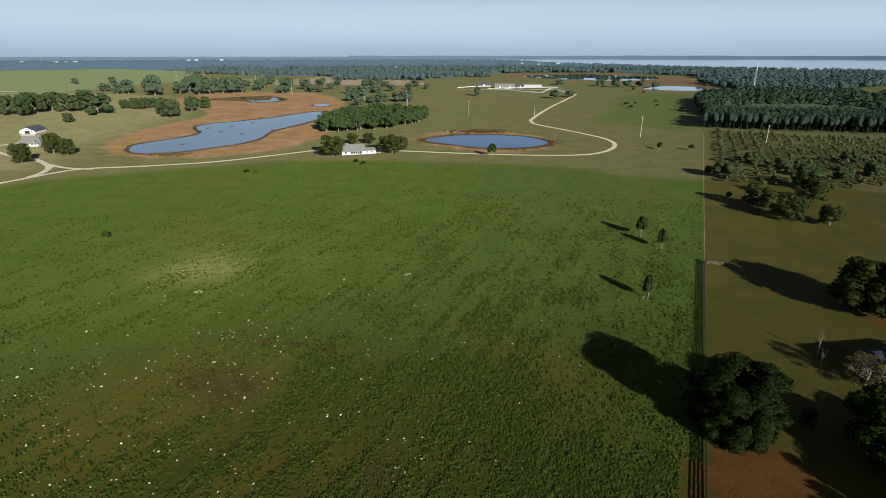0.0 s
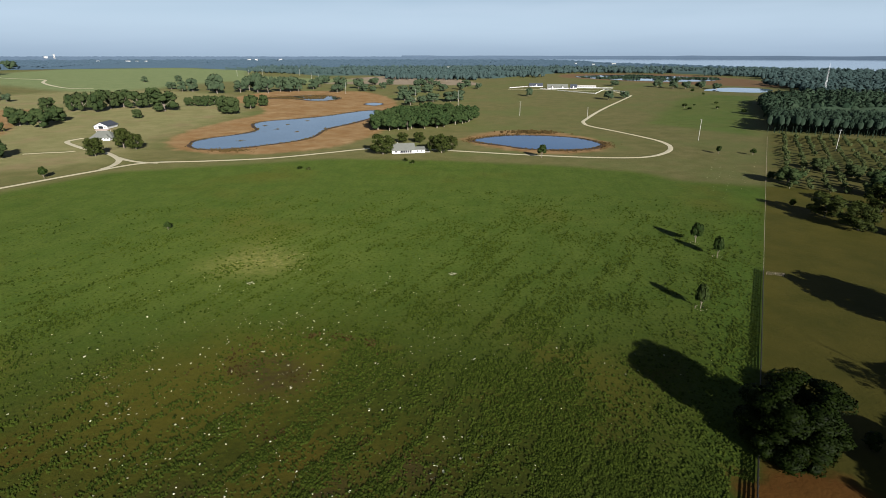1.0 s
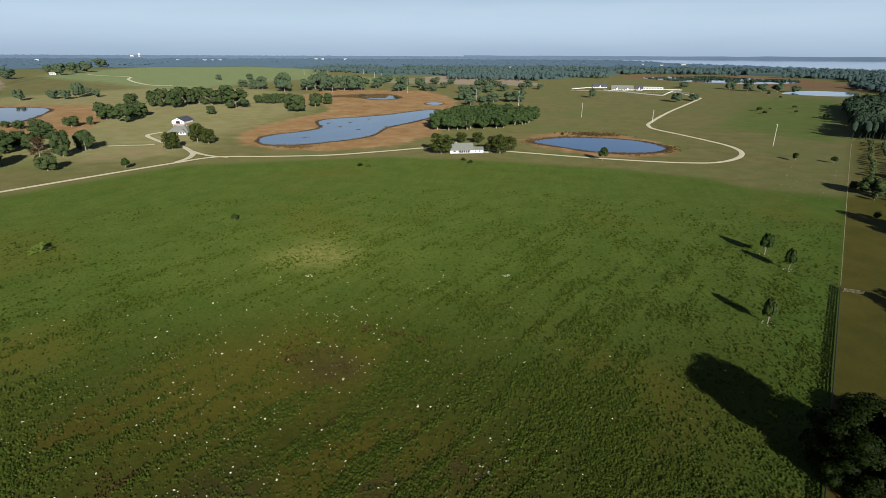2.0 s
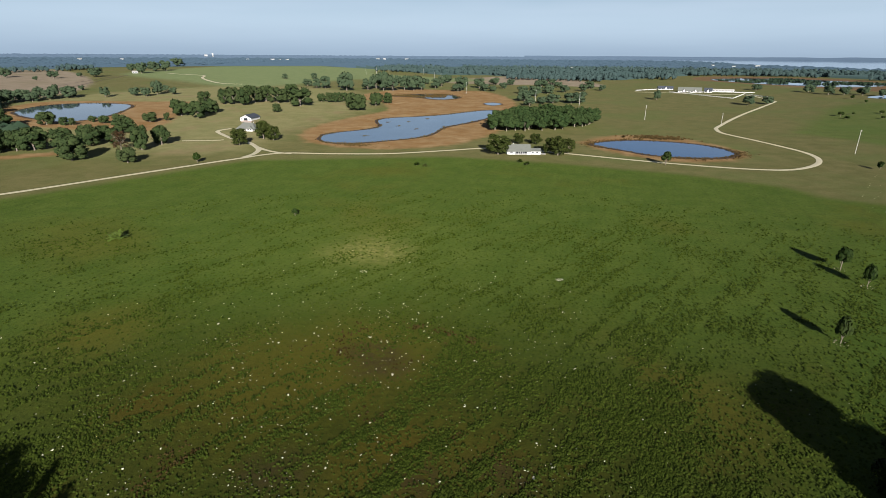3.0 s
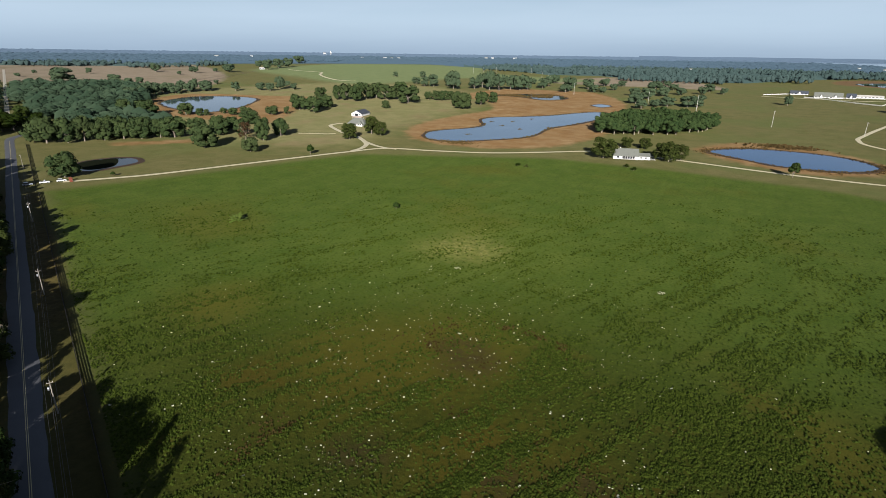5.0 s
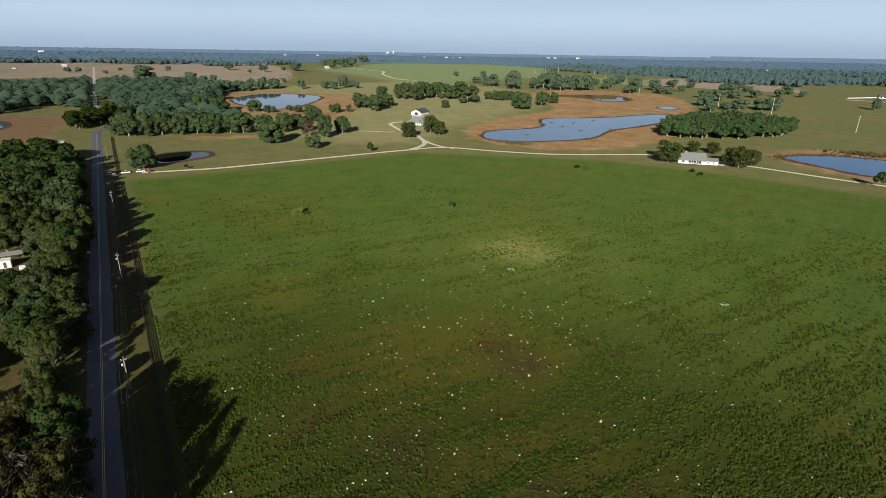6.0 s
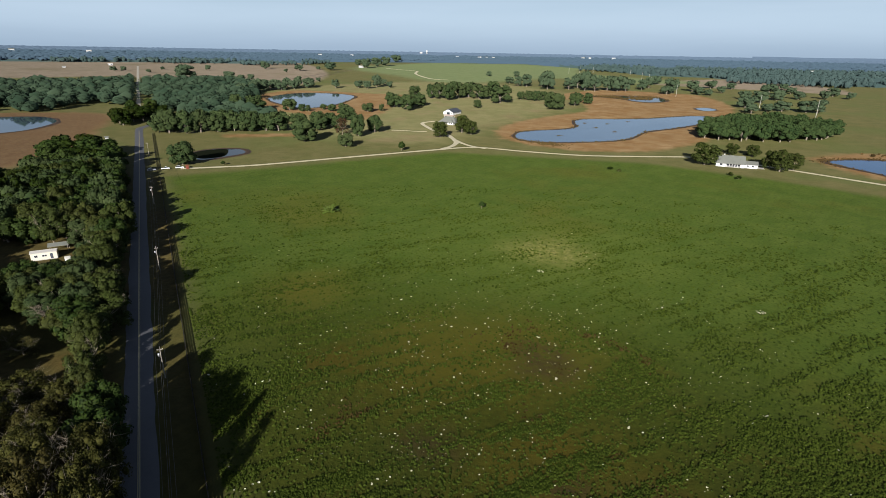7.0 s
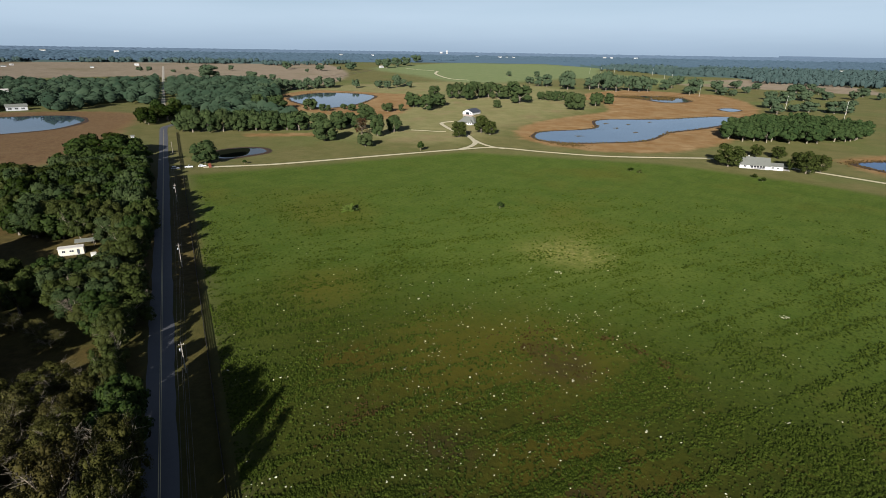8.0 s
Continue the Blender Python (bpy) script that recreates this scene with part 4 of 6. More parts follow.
plant("slim_tree", 96.4, 117.4, 3.0, 5.5, "small pale bare tree by the dark-roofed house")
plant("yellow_tree", 101.5, 109.0, 12.0, 8.0, "half-bare pale shrubby tree by the dark-roofed house")
plant("near_oak", 86, 84, 18.0, 15.5, "dark green oak beside the dark-roofed house", "paddock oaks")
plant("grey_tree", 93, 74, 14.0, 11.0, "grey-green tree beside the house")
plant("shrub", 79.0, 95.0, 4.6, 4.0, "round dark shrub under the great oak", pick=0)
# oaks out of view, added for the shadows they throw over the paddock
plant_rows("near_oak", [(104, 60, 20, 15), (94, 46, 18, 14), (120, 92, 22, 15), (103, 38, 20, 16), (116, 52, 22, 16), (82, 36, 18, 14), (97, 55, 18, 15), (93, 63, 15, 13), (101, 67, 17, 13), (86, 47, 15, 12), (86, 58, 13, 12), (79, 49, 12, 10), (100, 76, 15, 12)], "dark oak out of view, added to shade the paddock corner", "paddock oaks")
for x, y, w, h in YOUNG:
    plant("young_oak", x, y, w, h, "young oak in a pale mulch ring beside the fence", "young oaks")
plant_rows("young_oak", SAPL[:10], "small young oak in the green pasture", "pasture saplings")
plant("young_oak", *SAPL[10], "young oak between pond and driveway")
plant_rows("mid_oak", ORCH_EDGE, "dark oak at the orchard's edge", "orchard edge trees")
plant_rows("mid_oak", ROW_BY_PASTURE, "rounded green oak along the pasture", "pasture oaks", 0.88, 1.12)
plant("rust_tree", -379, 332, 14, 15, "rust-brown tree among green oaks")
plant_rows("mid_oak", ROAD_ROW, "rounded green oak beyond the small pond", "pasture oaks", 0.88, 1.12)
plant_rows("paddock_oak", FARMHOUSE, "rounded dark oak beside the farmhouse", "farmhouse oaks", 0.88, 1.12)
plant_rows("paddock_oak", HOUSE, "dark spreading oak beside the white house", "house oaks")
plant_rows("mid_oak", POND_TREES, "green tree by the pale pond", "pond trees", 0.88, 1.12)
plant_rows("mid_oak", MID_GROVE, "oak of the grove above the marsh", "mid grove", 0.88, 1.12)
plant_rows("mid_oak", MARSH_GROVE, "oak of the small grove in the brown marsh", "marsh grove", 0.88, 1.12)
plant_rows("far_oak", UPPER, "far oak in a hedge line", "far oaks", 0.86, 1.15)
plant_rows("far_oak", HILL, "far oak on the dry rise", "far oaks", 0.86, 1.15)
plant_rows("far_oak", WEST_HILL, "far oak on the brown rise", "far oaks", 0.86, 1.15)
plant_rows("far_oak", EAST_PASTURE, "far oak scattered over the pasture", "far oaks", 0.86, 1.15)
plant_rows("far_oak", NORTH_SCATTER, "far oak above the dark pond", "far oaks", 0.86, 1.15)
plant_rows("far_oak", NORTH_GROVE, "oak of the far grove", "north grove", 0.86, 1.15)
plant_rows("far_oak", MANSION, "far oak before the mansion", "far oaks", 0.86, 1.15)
for x, y in fill([(-130, 569), (-112, 538), (-94, 545), (-75, 549), (-58, 565), (-43, 580), (-30, 603), (-22, 640), (-30, 660), (-49, 674), (-75, 678), (-99, 661), (-119, 626)], 11.5, 11):
    plant("grove_oak", x, y, chance.uniform(16, 21), chance.uniform(13.5, 18), "close-set oak of the dark planted grove", "planted grove")
plant("young_oak", -285, 310, 5.5, 7.5, "small tree beside the driveway")
plant("young_oak", -145.7, 217.7, 3.2, 4.0, "lone dark bush in the green field")
for x, y in ((-58, 383), (-64, 392)):
    plant("shrub", x, y, 4.0, 3.0, "low green shrub in the field before the house")
plant("shrub", -133, 356, 5, 2.6, "low green shrub in the field")
plant("shrub", -126, 354, 4, 2.4, "low green shrub in the field")
plant("young_oak", -337, 188, 3.0, 3.0, "small bush beside the driveway")

# roadside wood on the far side of the asphalt road
WEST_WOOD = [by_road(-40, -14), by_road(20, -12), by_road(60, -6.5), by_road(120, -6), by_road(200, -7), by_road(265, -9), by_road(300, -40), by_road(250, -75), by_road(100, -60), by_road(40, -52), by_road(-40, -70)]
CLEARINGS = ((-226, 53, 16), (-240, 47, 13), (-213, 49, 11), (-222, 38, 10), (-216, 28, 9), (-158, 24, 13), (-143, 19, 12), (-170, 24, 12), (-133, 26, 7), (-128, 30, 6), (-185, 24, 10), (-196, 30, 8), (-252, 42, 10), (-266, 38, 9), (-240, 36, 8), (-233, 31, 7), (-311, 50, 12), (-282, 44, 10), (-340, 54, 12))
for x, y in fill(WEST_WOOD, 7.3, 12, CLEARINGS):
    along = (Vector((x, y)) - ROAD_A).dot(ROAD_DIR)
    low, skip = 99.0, False
    # low scrub only on the open and the sunny side of the mobile home
    for dx, dy, near, rise in ((0.975, -0.22, 15, 0.26), (0.438, -0.899, 12, 0.33)):
        out, off = (x + 229) * dx + (y - 52) * dy, abs((x + 229) * dy - (y - 52) * dx)
        if 0 < out < 46 and off < 10:
            low, skip = min(low, 1 + rise * out), skip or out < near
    if skip:
        continue
    if along < 30:
        kind, label = [("rust_tree", "rust-brown half-bare tree by the road"), ("yellow_tree", "yellowing half-bare tree by the road"), ("brush_tree", "olive-brown leafy tree by the road"), ("brush_tree", "olive-brown leafy tree by the road")][int(chance.integers(4))]
        plant(kind, x, y, chance.uniform(9, 12), chance.uniform(7.5, 11), label, "roadside trees")
    else:
        kind = ["wood_tree", "grey_tree", "wood_tree", "grey_tree", "wood_tree"][int(chance.integers(5))] if along < 150 else ("oak", "mid_oak", "wood_tree", "mid_oak", "oak")[int(chance.integers(5))]
        tall = min(low, chance.uniform(10, 15.5))
        plant(kind, x, y, min(chance.uniform(11, 16), tall * 1.3), tall, "grey-green tree of the roadside wood" if kind == "grey_tree" else "tall green tree of the roadside wood", "roadside trees", "tree")
for s in (-37, -29, -21, -13, -4, 6):
    x, y = by_road(s, -5.6 + chance.uniform(-0.6, 0.6))
    plant("brush_tree" if s < -8 else "wood_tree", x, y, chance.uniform(10, 13), chance.uniform(15, 18) if s < -8 else 12.5, "tall olive-green tree close beside the road", "roadside trees", "tree")
# second row, hidden by the first, added to deepen the road's shade
for s in (-40, -33, -26, -18, -11):
    x, y = by_road(s, -14 + chance.uniform(-1, 1))
    plant("brush_tree", x, y, chance.uniform(11, 13), chance.uniform(14, 17), "tall olive-green tree close beside the road", "roadside trees", "tree")
for x, y in ((-127, 23), (-128, 28), (-124, 18), (-118, 28), (-166, 25), (-176, 22), (-158, 26)):
    plant("yellow_tree", x, y, chance.uniform(7, 9.5), chance.uniform(4, 6), "low olive scrub with pale bare twigs", "roadside scrub", "scrub_tree")
for x, y in ((-192, 32), (-187, 26), (-173, 36), (-200, 39), (-211, 30), (-157, 36)):
    plant("wood_tree", x, y, chance.uniform(10, 13), chance.uniform(9, 12), "dark green tree in the clearing by the road", "roadside trees", "tree")
for s in (16, 25, 33, 42, 50):
    x, y = by_road(s, -9.5 + chance.uniform(-1, 1))
    plant("grey_tree" if s % 2 else "wood_tree", x, y, chance.uniform(7, 9), chance.uniform(9, 12), "slender green tree close beside the road", "roadside trees", "tree")
plant("bare_tree", -143, 37, 8, 9, "pale bare tree at the wood's edge")
plant("bare_tree", -170, 36, 9, 9, "pale bare tree in the wood")
for poly, gap, seed in (([by_road(270, -12), by_road(340, -14), by_road(360, -18), (-445, 135), (-455, 123), (-430, 110), (-385, 102)], 13, 13),
                        ([(-560, 203), (-527, 219), (-505, 236), (-560, 262), (-640, 280), (-650, 262)], 15, 14)):
    for x, y in fill(poly, gap, seed, ((-520, 220, 17), (-535, 222, 17), (-548, 236, 17), (-562, 248, 15), (-505, 212, 15))):
        plant("oak", x, y, chance.uniform(15, 21), chance.uniform(11, 15.5), "rounded tree of the wood along the road", "roadside trees", "tree")
broad = [fill([(-734, 120), (-700, 201), (-739, 238), (-707, 283), (-830, 380), (-1007, 434), (-1056, 208), (-980, 80)], 18, 15),
         fill([(-670, 295), (-600, 290), (-500, 262), (-462, 318), (-480, 345), (-590, 352), (-680, 440), (-845, 558), (-925, 523), (-1007, 434), (-830, 380)], 17, 16)]
broad = np.concatenate(broad)
broad = broad[np.abs((broad[:, 0] - ROAD_A.x) * ROAD_SIDE.x + (broad[:, 1] - ROAD_A.y) * ROAD_SIDE.y) > 9]

for hx, hy, r in ((-741, 155, 22), (-728, 150, 22), (-900, 178, 18), (-885, 174, 18)):
    broad = broad[np.hypot(broad[:, 0] - hx, broad[:, 1] - hy) > r]

# orchard rows beyond the paddock: the nearest stand singly
far_rows = []
for i in range(17):
    for j in range(29):
        a, b = 285 + j * 8.2 + (i % 2) * 1.5, 13 + i * 9.4
        x, y = by_fence(a + chance.uniform(-1.1, 1.1), b + chance.uniform(-0.9, 0.9))
        if chance.random() < 0.93 and b < 40 + (a - 250) * 0.95:
            s = chance.uniform(3.2, 5.0)
            if a < 440 or b < 60:
                plant("citrus", x, y, s, s * 0.85, "small rounded citrus tree in an orchard row", "orchard")
            else:
                far_rows.append((x, y, s))
far_rows = np.array(far_rows)


def scatter_crowns(name, places, sizes, heights, seed, material, cards, label, category, tall=False):
    """Woods that nobody could count: simple crowns with a few leaf clumps each, in one mesh."""
    rng = np.random.default_rng(seed)
    kinds = []
    for k in range(6):
        lobes = 4 if not tall else 3
        c = np.column_stack([rng.uniform(-0.24, 0.24, lobes), rng.uniform(-0.24, 0.24, lobes), np.linspace(0.58, 0.86, lobes) if tall else rng.uniform(0.4, 0.72, lobes)])
        r = rng.uniform(0.2, 0.3, lobes) * (0.8 if tall else 1)
        pieces = [] if not cards else [leaf_cards(rng, c, r, cards, 0.07 if cards >= 100 else 0.10 if tall else 0.16, sky=0.2 if cards >= 100 else 0.5)]
        v = ICO[0] * ([0.34, 0.34, 0.42] if cards and not tall else [0.36, 0.36, 0.27] if tall else [0.55, 0.55, 0.5]) * (1 + rng.normal(size=(len(ICO[0]), 1)) * (0.16 if cards else 0.08)) + [0, 0, 0.72 if tall else 0.5]
        low = ICO[1] if cards else ICO[1][ICO[0][ICO[1]].mean(axis=1)[:, 2] > -0.1]
        pieces.append((v, low, unit(ICO[0] + [0, 0, 0.6])))
        if tall:
            tv, tf = tube([(0, 0, 0), (0, 0, 0.5)], [0.035, 0.025], 4)
            pieces.append((tv, np.concatenate([tf[:, :3], tf[:, [0, 2, 3]]]), unit(tv * [1, 1, 0])))
        kinds.append(joined(pieces))
    vs, fs, ns, n = [], [], [], 0
    z = ground_z(places[:, 0], places[:, 1])
    pick, turn = rng.integers(6, size=len(places)), rng.uniform(0, 6.28, len(places))
    for k in range(6):
        m = pick == k
        if not m.any():
            continue
        v, f, nv = kinds[k]
        c, s = np.cos(turn[m])[:, None], np.sin(turn[m])[:, None]
        w, h = sizes[m][:, None], heights[m][:, None]
        x = (v[None, :, 0] * c - v[None, :, 1] * s) * w + places[m, 0:1]
        y = (v[None, :, 0] * s + v[None, :, 1] * c) * w + places[m, 1:2]
        vs.append(np.stack([x, y, v[None, :, 2] * h + z[m][:, None] - 0.1], -1).reshape(-1, 3))
        ns.append(np.stack([nv[None, :, 0] * c - nv[None, :, 1] * s, nv[None, :, 0] * s + nv[None, :, 1] * c, np.repeat(nv[None, :, 2], m.sum(), axis=0)], -1).reshape(-1, 3))
        fs.append((f[None] + (np.arange(m.sum()) * len(v))[:, None, None]).reshape(-1, 3) + n)
        n += m.sum() * len(v)
    ob = new(name, raw_mesh(name, np.concatenate(vs), np.concatenate(fs), material, True, np.concatenate(ns)))
    return tagged(ob, label, category, kind="stuff")


rng = np.random.default_rng(31)
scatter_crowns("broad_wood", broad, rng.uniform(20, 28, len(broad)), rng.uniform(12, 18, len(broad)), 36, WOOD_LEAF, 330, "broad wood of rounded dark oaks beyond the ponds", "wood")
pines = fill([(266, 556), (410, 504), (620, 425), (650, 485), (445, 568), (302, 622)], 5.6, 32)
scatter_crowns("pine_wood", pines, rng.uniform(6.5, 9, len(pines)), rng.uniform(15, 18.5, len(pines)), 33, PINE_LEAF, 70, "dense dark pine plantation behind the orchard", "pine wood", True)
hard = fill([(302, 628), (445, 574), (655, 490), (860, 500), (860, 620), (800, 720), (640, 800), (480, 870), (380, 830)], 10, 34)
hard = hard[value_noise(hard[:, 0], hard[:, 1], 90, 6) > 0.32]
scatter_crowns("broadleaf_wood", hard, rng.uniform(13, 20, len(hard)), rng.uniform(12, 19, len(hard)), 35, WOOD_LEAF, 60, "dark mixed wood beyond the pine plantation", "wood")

scatter_crowns("citrus_rows", far_rows[:, :2], far_rows[:, 2] * 1.15, far_rows[:, 2] * 0.85, 39, CITRUS_LEAF, 120, "far rows of small citrus trees", "orchard")
behind = fill([(520, 925), (530, 1060), (540, 1180), (620, 1240), (900, 1230), (1000, 1090), (812, 1035), (640, 935), (500, 900)], 15, 37)
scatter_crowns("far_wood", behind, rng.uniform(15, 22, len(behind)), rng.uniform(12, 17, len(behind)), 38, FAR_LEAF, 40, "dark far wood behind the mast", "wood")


def wood_edge(a):
    return np.interp(a, [-56, -40, -30, -22, -16, -8, 0, 8, 13, 18, 24, 30, 40, 50, 56, 66, 80, 96],
                     [1400, 1350, 1400, 1540, 1640, 1640, 1300, 1300, 1420, 1420, 1700, 2000, 1980, 1900, 1700, 1760, 1800, 1800])


def canopy():
    """The closed roof of leaves between the crowns of the far woods."""
    angles, steps = np.arange(-56, 96, 0.5), np.linspace(0, 1, 60)
    a, t = np.meshgrid(angles, steps, indexing="ij")
    near = wood_edge(a) * 1.05
    far = np.where(a < 6, lake_shore(a) - 40, 4850)
    d = near + (np.maximum(far, near + 1) - near) * t
    x, y = -d * np.sin(np.radians(a)), d * np.cos(np.radians(a))
    z = ground_z(x, y) + np.where(d < 1950, 3.5, 6.5) + 4 * value_noise(x, y, 40, 90) * np.clip(t * 20, 0, 1) - 6 * (t == 0)
    k, m = a.shape
    i, j = np.meshgrid(np.arange(k - 1), np.arange(m - 1), indexing="ij")
    f = np.stack([i * m + j, i * m + j + 1, (i + 1) * m + j + 1, (i + 1) * m + j], -1).reshape(-1, 4)
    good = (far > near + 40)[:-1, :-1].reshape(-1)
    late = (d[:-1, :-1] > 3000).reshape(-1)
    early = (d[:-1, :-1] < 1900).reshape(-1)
    for pick, mat, label in ((good & early, FAR_LEAF, "closed dark canopy of the woods beyond the pastures"), (good & ~late & ~early, FAREST_LEAF, "unbroken canopy of distant woods, tinted blue-grey for haze"), (good & late, HAZE_LEAF, "canopy of woods along the horizon, tinted pale blue for haze")):
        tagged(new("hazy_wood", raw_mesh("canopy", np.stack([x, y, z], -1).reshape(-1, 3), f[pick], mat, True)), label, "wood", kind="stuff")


def far_shore():
    """Low woods on the far side of the lake."""
    a = np.arange(-58, 10, 0.5)
    rows = []
    for d, up in ((4640, 0.0), (4660, 14.0), (4760, 18.0), (4860, 16.0)):
        x, y = -d * np.sin(np.radians(a)), d * np.cos(np.radians(a))
        rows.append(np.column_stack([x, y, ground_z(x, y) + up * (0.8 + 0.4 * value_noise(x, y, 150, 92))]))
    k = len(a)
    f = np.array([(l * k + i, l * k + i + 1, (l + 1) * k + i + 1, (l + 1) * k + i) for l in range(3) for i in range(k - 1)])
    tagged(new("horizon_wood", raw_mesh("far_shore", np.concatenate(rows), f, HAZE_LEAF, True)), "wooded far shore of the wide lake, paled for haze", "wood", kind="stuff")


far_shore()


def leaf_roof(poly, gap, low, high, seed, material, label):
    """The closed leaf roof inside a wood, under its crowns."""
    p = np.array(poly, float)
    xs, ys = np.arange(p[:, 0].min(), p[:, 0].max(), gap), np.arange(p[:, 1].min(), p[:, 1].max(), gap)
    x, y = np.meshgrid(xs, ys, indexing="ij")
    z = ground_z(x, y) + low + (high - low) * value_noise(x, y, gap * 1.5, seed)
    k, m = x.shape
    i, j = np.meshgrid(np.arange(k - 1), np.arange(m - 1), indexing="ij")
    f = np.stack([i * m + j, (i + 1) * m + j, (i + 1) * m + j + 1, i * m + j + 1], -1).reshape(-1, 4)
    f = f[(edge_distance(poly, x, y)[:-1, :-1] > gap * 1.2).reshape(-1)]
    tagged(new("leaf_roof", raw_mesh("leaf_roof", np.stack([x, y, z], -1).reshape(-1, 3), f, material, True)), label, "wood", kind="stuff")


leaf_roof([(266, 556), (410, 504), (620, 425), (650, 485), (445, 568), (302, 622)], 5, 10, 14, 93, PINE_LEAF, "closed needle roof of the pine plantation")
leaf_roof([(302, 628), (445, 574), (655, 490), (860, 500), (860, 620), (800, 720), (640, 800), (480, 870), (380, 830)], 8, 7, 12, 94, WOOD_LEAF, "closed leaf roof of the mixed wood")


def far_woods():
    rng = np.random.default_rng(41)
    count = 46000
    d = 1000 * (4850 / 1000) ** rng.random(count)
    a = rng.uniform(-56, 96, count)
    x, y = -d * np.sin(np.radians(a)), d * np.cos(np.radians(a))
    edge = wood_edge(a)
    edge = edge * (0.95 + 0.14 * value_noise(x, y, 120, 44))
    keep = (d > edge) & ~((a < 6) & (d > lake_shore(a) - 25))
    keep &= edge_distance(MARSHES[4], x, y) < 0
    keep &= edge_distance(CROPS[0], x, y) < 0
    # clearings and fields between the woods
    open_land = value_noise(x, y, 260, 45) + 0.5 * value_noise(x, y, 110, 46)
    keep &= (open_land < 1.04) | (d > 2600)
    x, y, d = x[keep], y[keep], d[keep]
    near = d < 1900
    size = np.clip(d / 95, 13, 40) * rng.uniform(0.8, 1.3, len(d))
    high = rng.uniform(11, 18, len(d))
    p = np.column_stack([x, y])
    # thin out to an even cover
    order = rng.permutation(len(p))
    cell, kept = {}, []
    for i in order:
        step = 12 if d[i] < 1900 else size[i] * 0.72
        key = (int(math.log(d[i]) * 3), int(p[i, 0] / step), int(p[i, 1] / step))
        if key not in cell:
            cell[key] = True
            kept.append(i)
    kept = np.array(kept)
    canopy()
    a_set, b_set = kept[near[kept]], kept[~near[kept]]
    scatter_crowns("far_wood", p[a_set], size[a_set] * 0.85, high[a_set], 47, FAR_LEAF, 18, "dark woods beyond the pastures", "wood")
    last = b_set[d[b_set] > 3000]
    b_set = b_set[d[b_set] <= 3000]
    scatter_crowns("horizon_wood", p[last], size[last], high[last] * 0.7, 49, HAZE_LEAF, 0, "woods along the horizon, tinted pale blue for haze", "wood")
    scatter_crowns("hazy_wood", p[b_set], size[b_set], high[b_set] * 0.8, 48, FAREST_LEAF, 0, "woods towards the horizon, tinted blue-grey for haze", "wood")


far_woods()


def backdrop():
    """A plain glowing band, painted as pale haze and low sky, behind the last woods."""
    n = Nodes("glowing_horizon_haze")
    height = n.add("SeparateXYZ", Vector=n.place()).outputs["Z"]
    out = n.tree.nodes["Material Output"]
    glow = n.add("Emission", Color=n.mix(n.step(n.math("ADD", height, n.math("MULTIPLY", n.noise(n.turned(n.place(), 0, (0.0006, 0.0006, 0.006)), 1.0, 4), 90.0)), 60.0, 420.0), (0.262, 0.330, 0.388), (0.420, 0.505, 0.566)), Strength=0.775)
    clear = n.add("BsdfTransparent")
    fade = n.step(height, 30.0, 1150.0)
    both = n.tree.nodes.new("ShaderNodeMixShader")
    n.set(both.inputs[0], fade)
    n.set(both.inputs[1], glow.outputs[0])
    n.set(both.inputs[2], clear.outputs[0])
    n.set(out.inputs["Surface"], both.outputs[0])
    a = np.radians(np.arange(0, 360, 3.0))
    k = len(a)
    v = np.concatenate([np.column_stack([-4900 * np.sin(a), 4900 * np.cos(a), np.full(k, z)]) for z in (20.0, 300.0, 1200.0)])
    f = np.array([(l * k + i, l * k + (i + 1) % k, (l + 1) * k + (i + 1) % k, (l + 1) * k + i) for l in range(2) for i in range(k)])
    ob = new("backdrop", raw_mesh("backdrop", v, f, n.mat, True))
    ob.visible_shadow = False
    tagged(ob, "glowing backdrop painted as pale blue haze along the horizon", "backdrop", kind="structure")


backdrop()


# ---- field growth ----
def cards(name, x, y, wide, high, seed, material, lean=0.35, per=2):
    """Upright bent leaf clumps standing on the ground, in one mesh."""
    rng = np.random.default_rng(seed)
    n = len(x)
    z = ground_z(x, y) - 0.02
    vs = []
    turn = rng.uniform(0, np.pi, n)
    for k in range(per):
        a = turn + k * np.pi / per + rng.uniform(-0.3, 0.3, n)
        ca, sa = np.cos(a), np.sin(a)
        h, w = high * rng.uniform(0.7, 1.2, n), wide * rng.uniform(0.7, 1.2, n)
        tilt = rng.normal(size=n) * lean
        ox, oy = -sa * tilt * h, ca * tilt * h
        for s, up in ((-0.32, 0.0), (0.32, 0.0), (0.5, 0.75), (-0.45, 1.0)):
            vs.append(np.column_stack([x + ca * w * s + ox * up, y + sa * w * s + oy * up, z + h * up * rng.uniform(0.8, 1.1, n)]))
    v = np.stack(vs, 1)
    base = (np.arange(n) * 4 * per)[:, None]
    f = np.concatenate([base + 4 * k + q for k in range(per) for q in ([0, 1, 2], [0, 2, 3])])
    return new(name, raw_mesh(name, v.reshape(-1, 3), f, material))


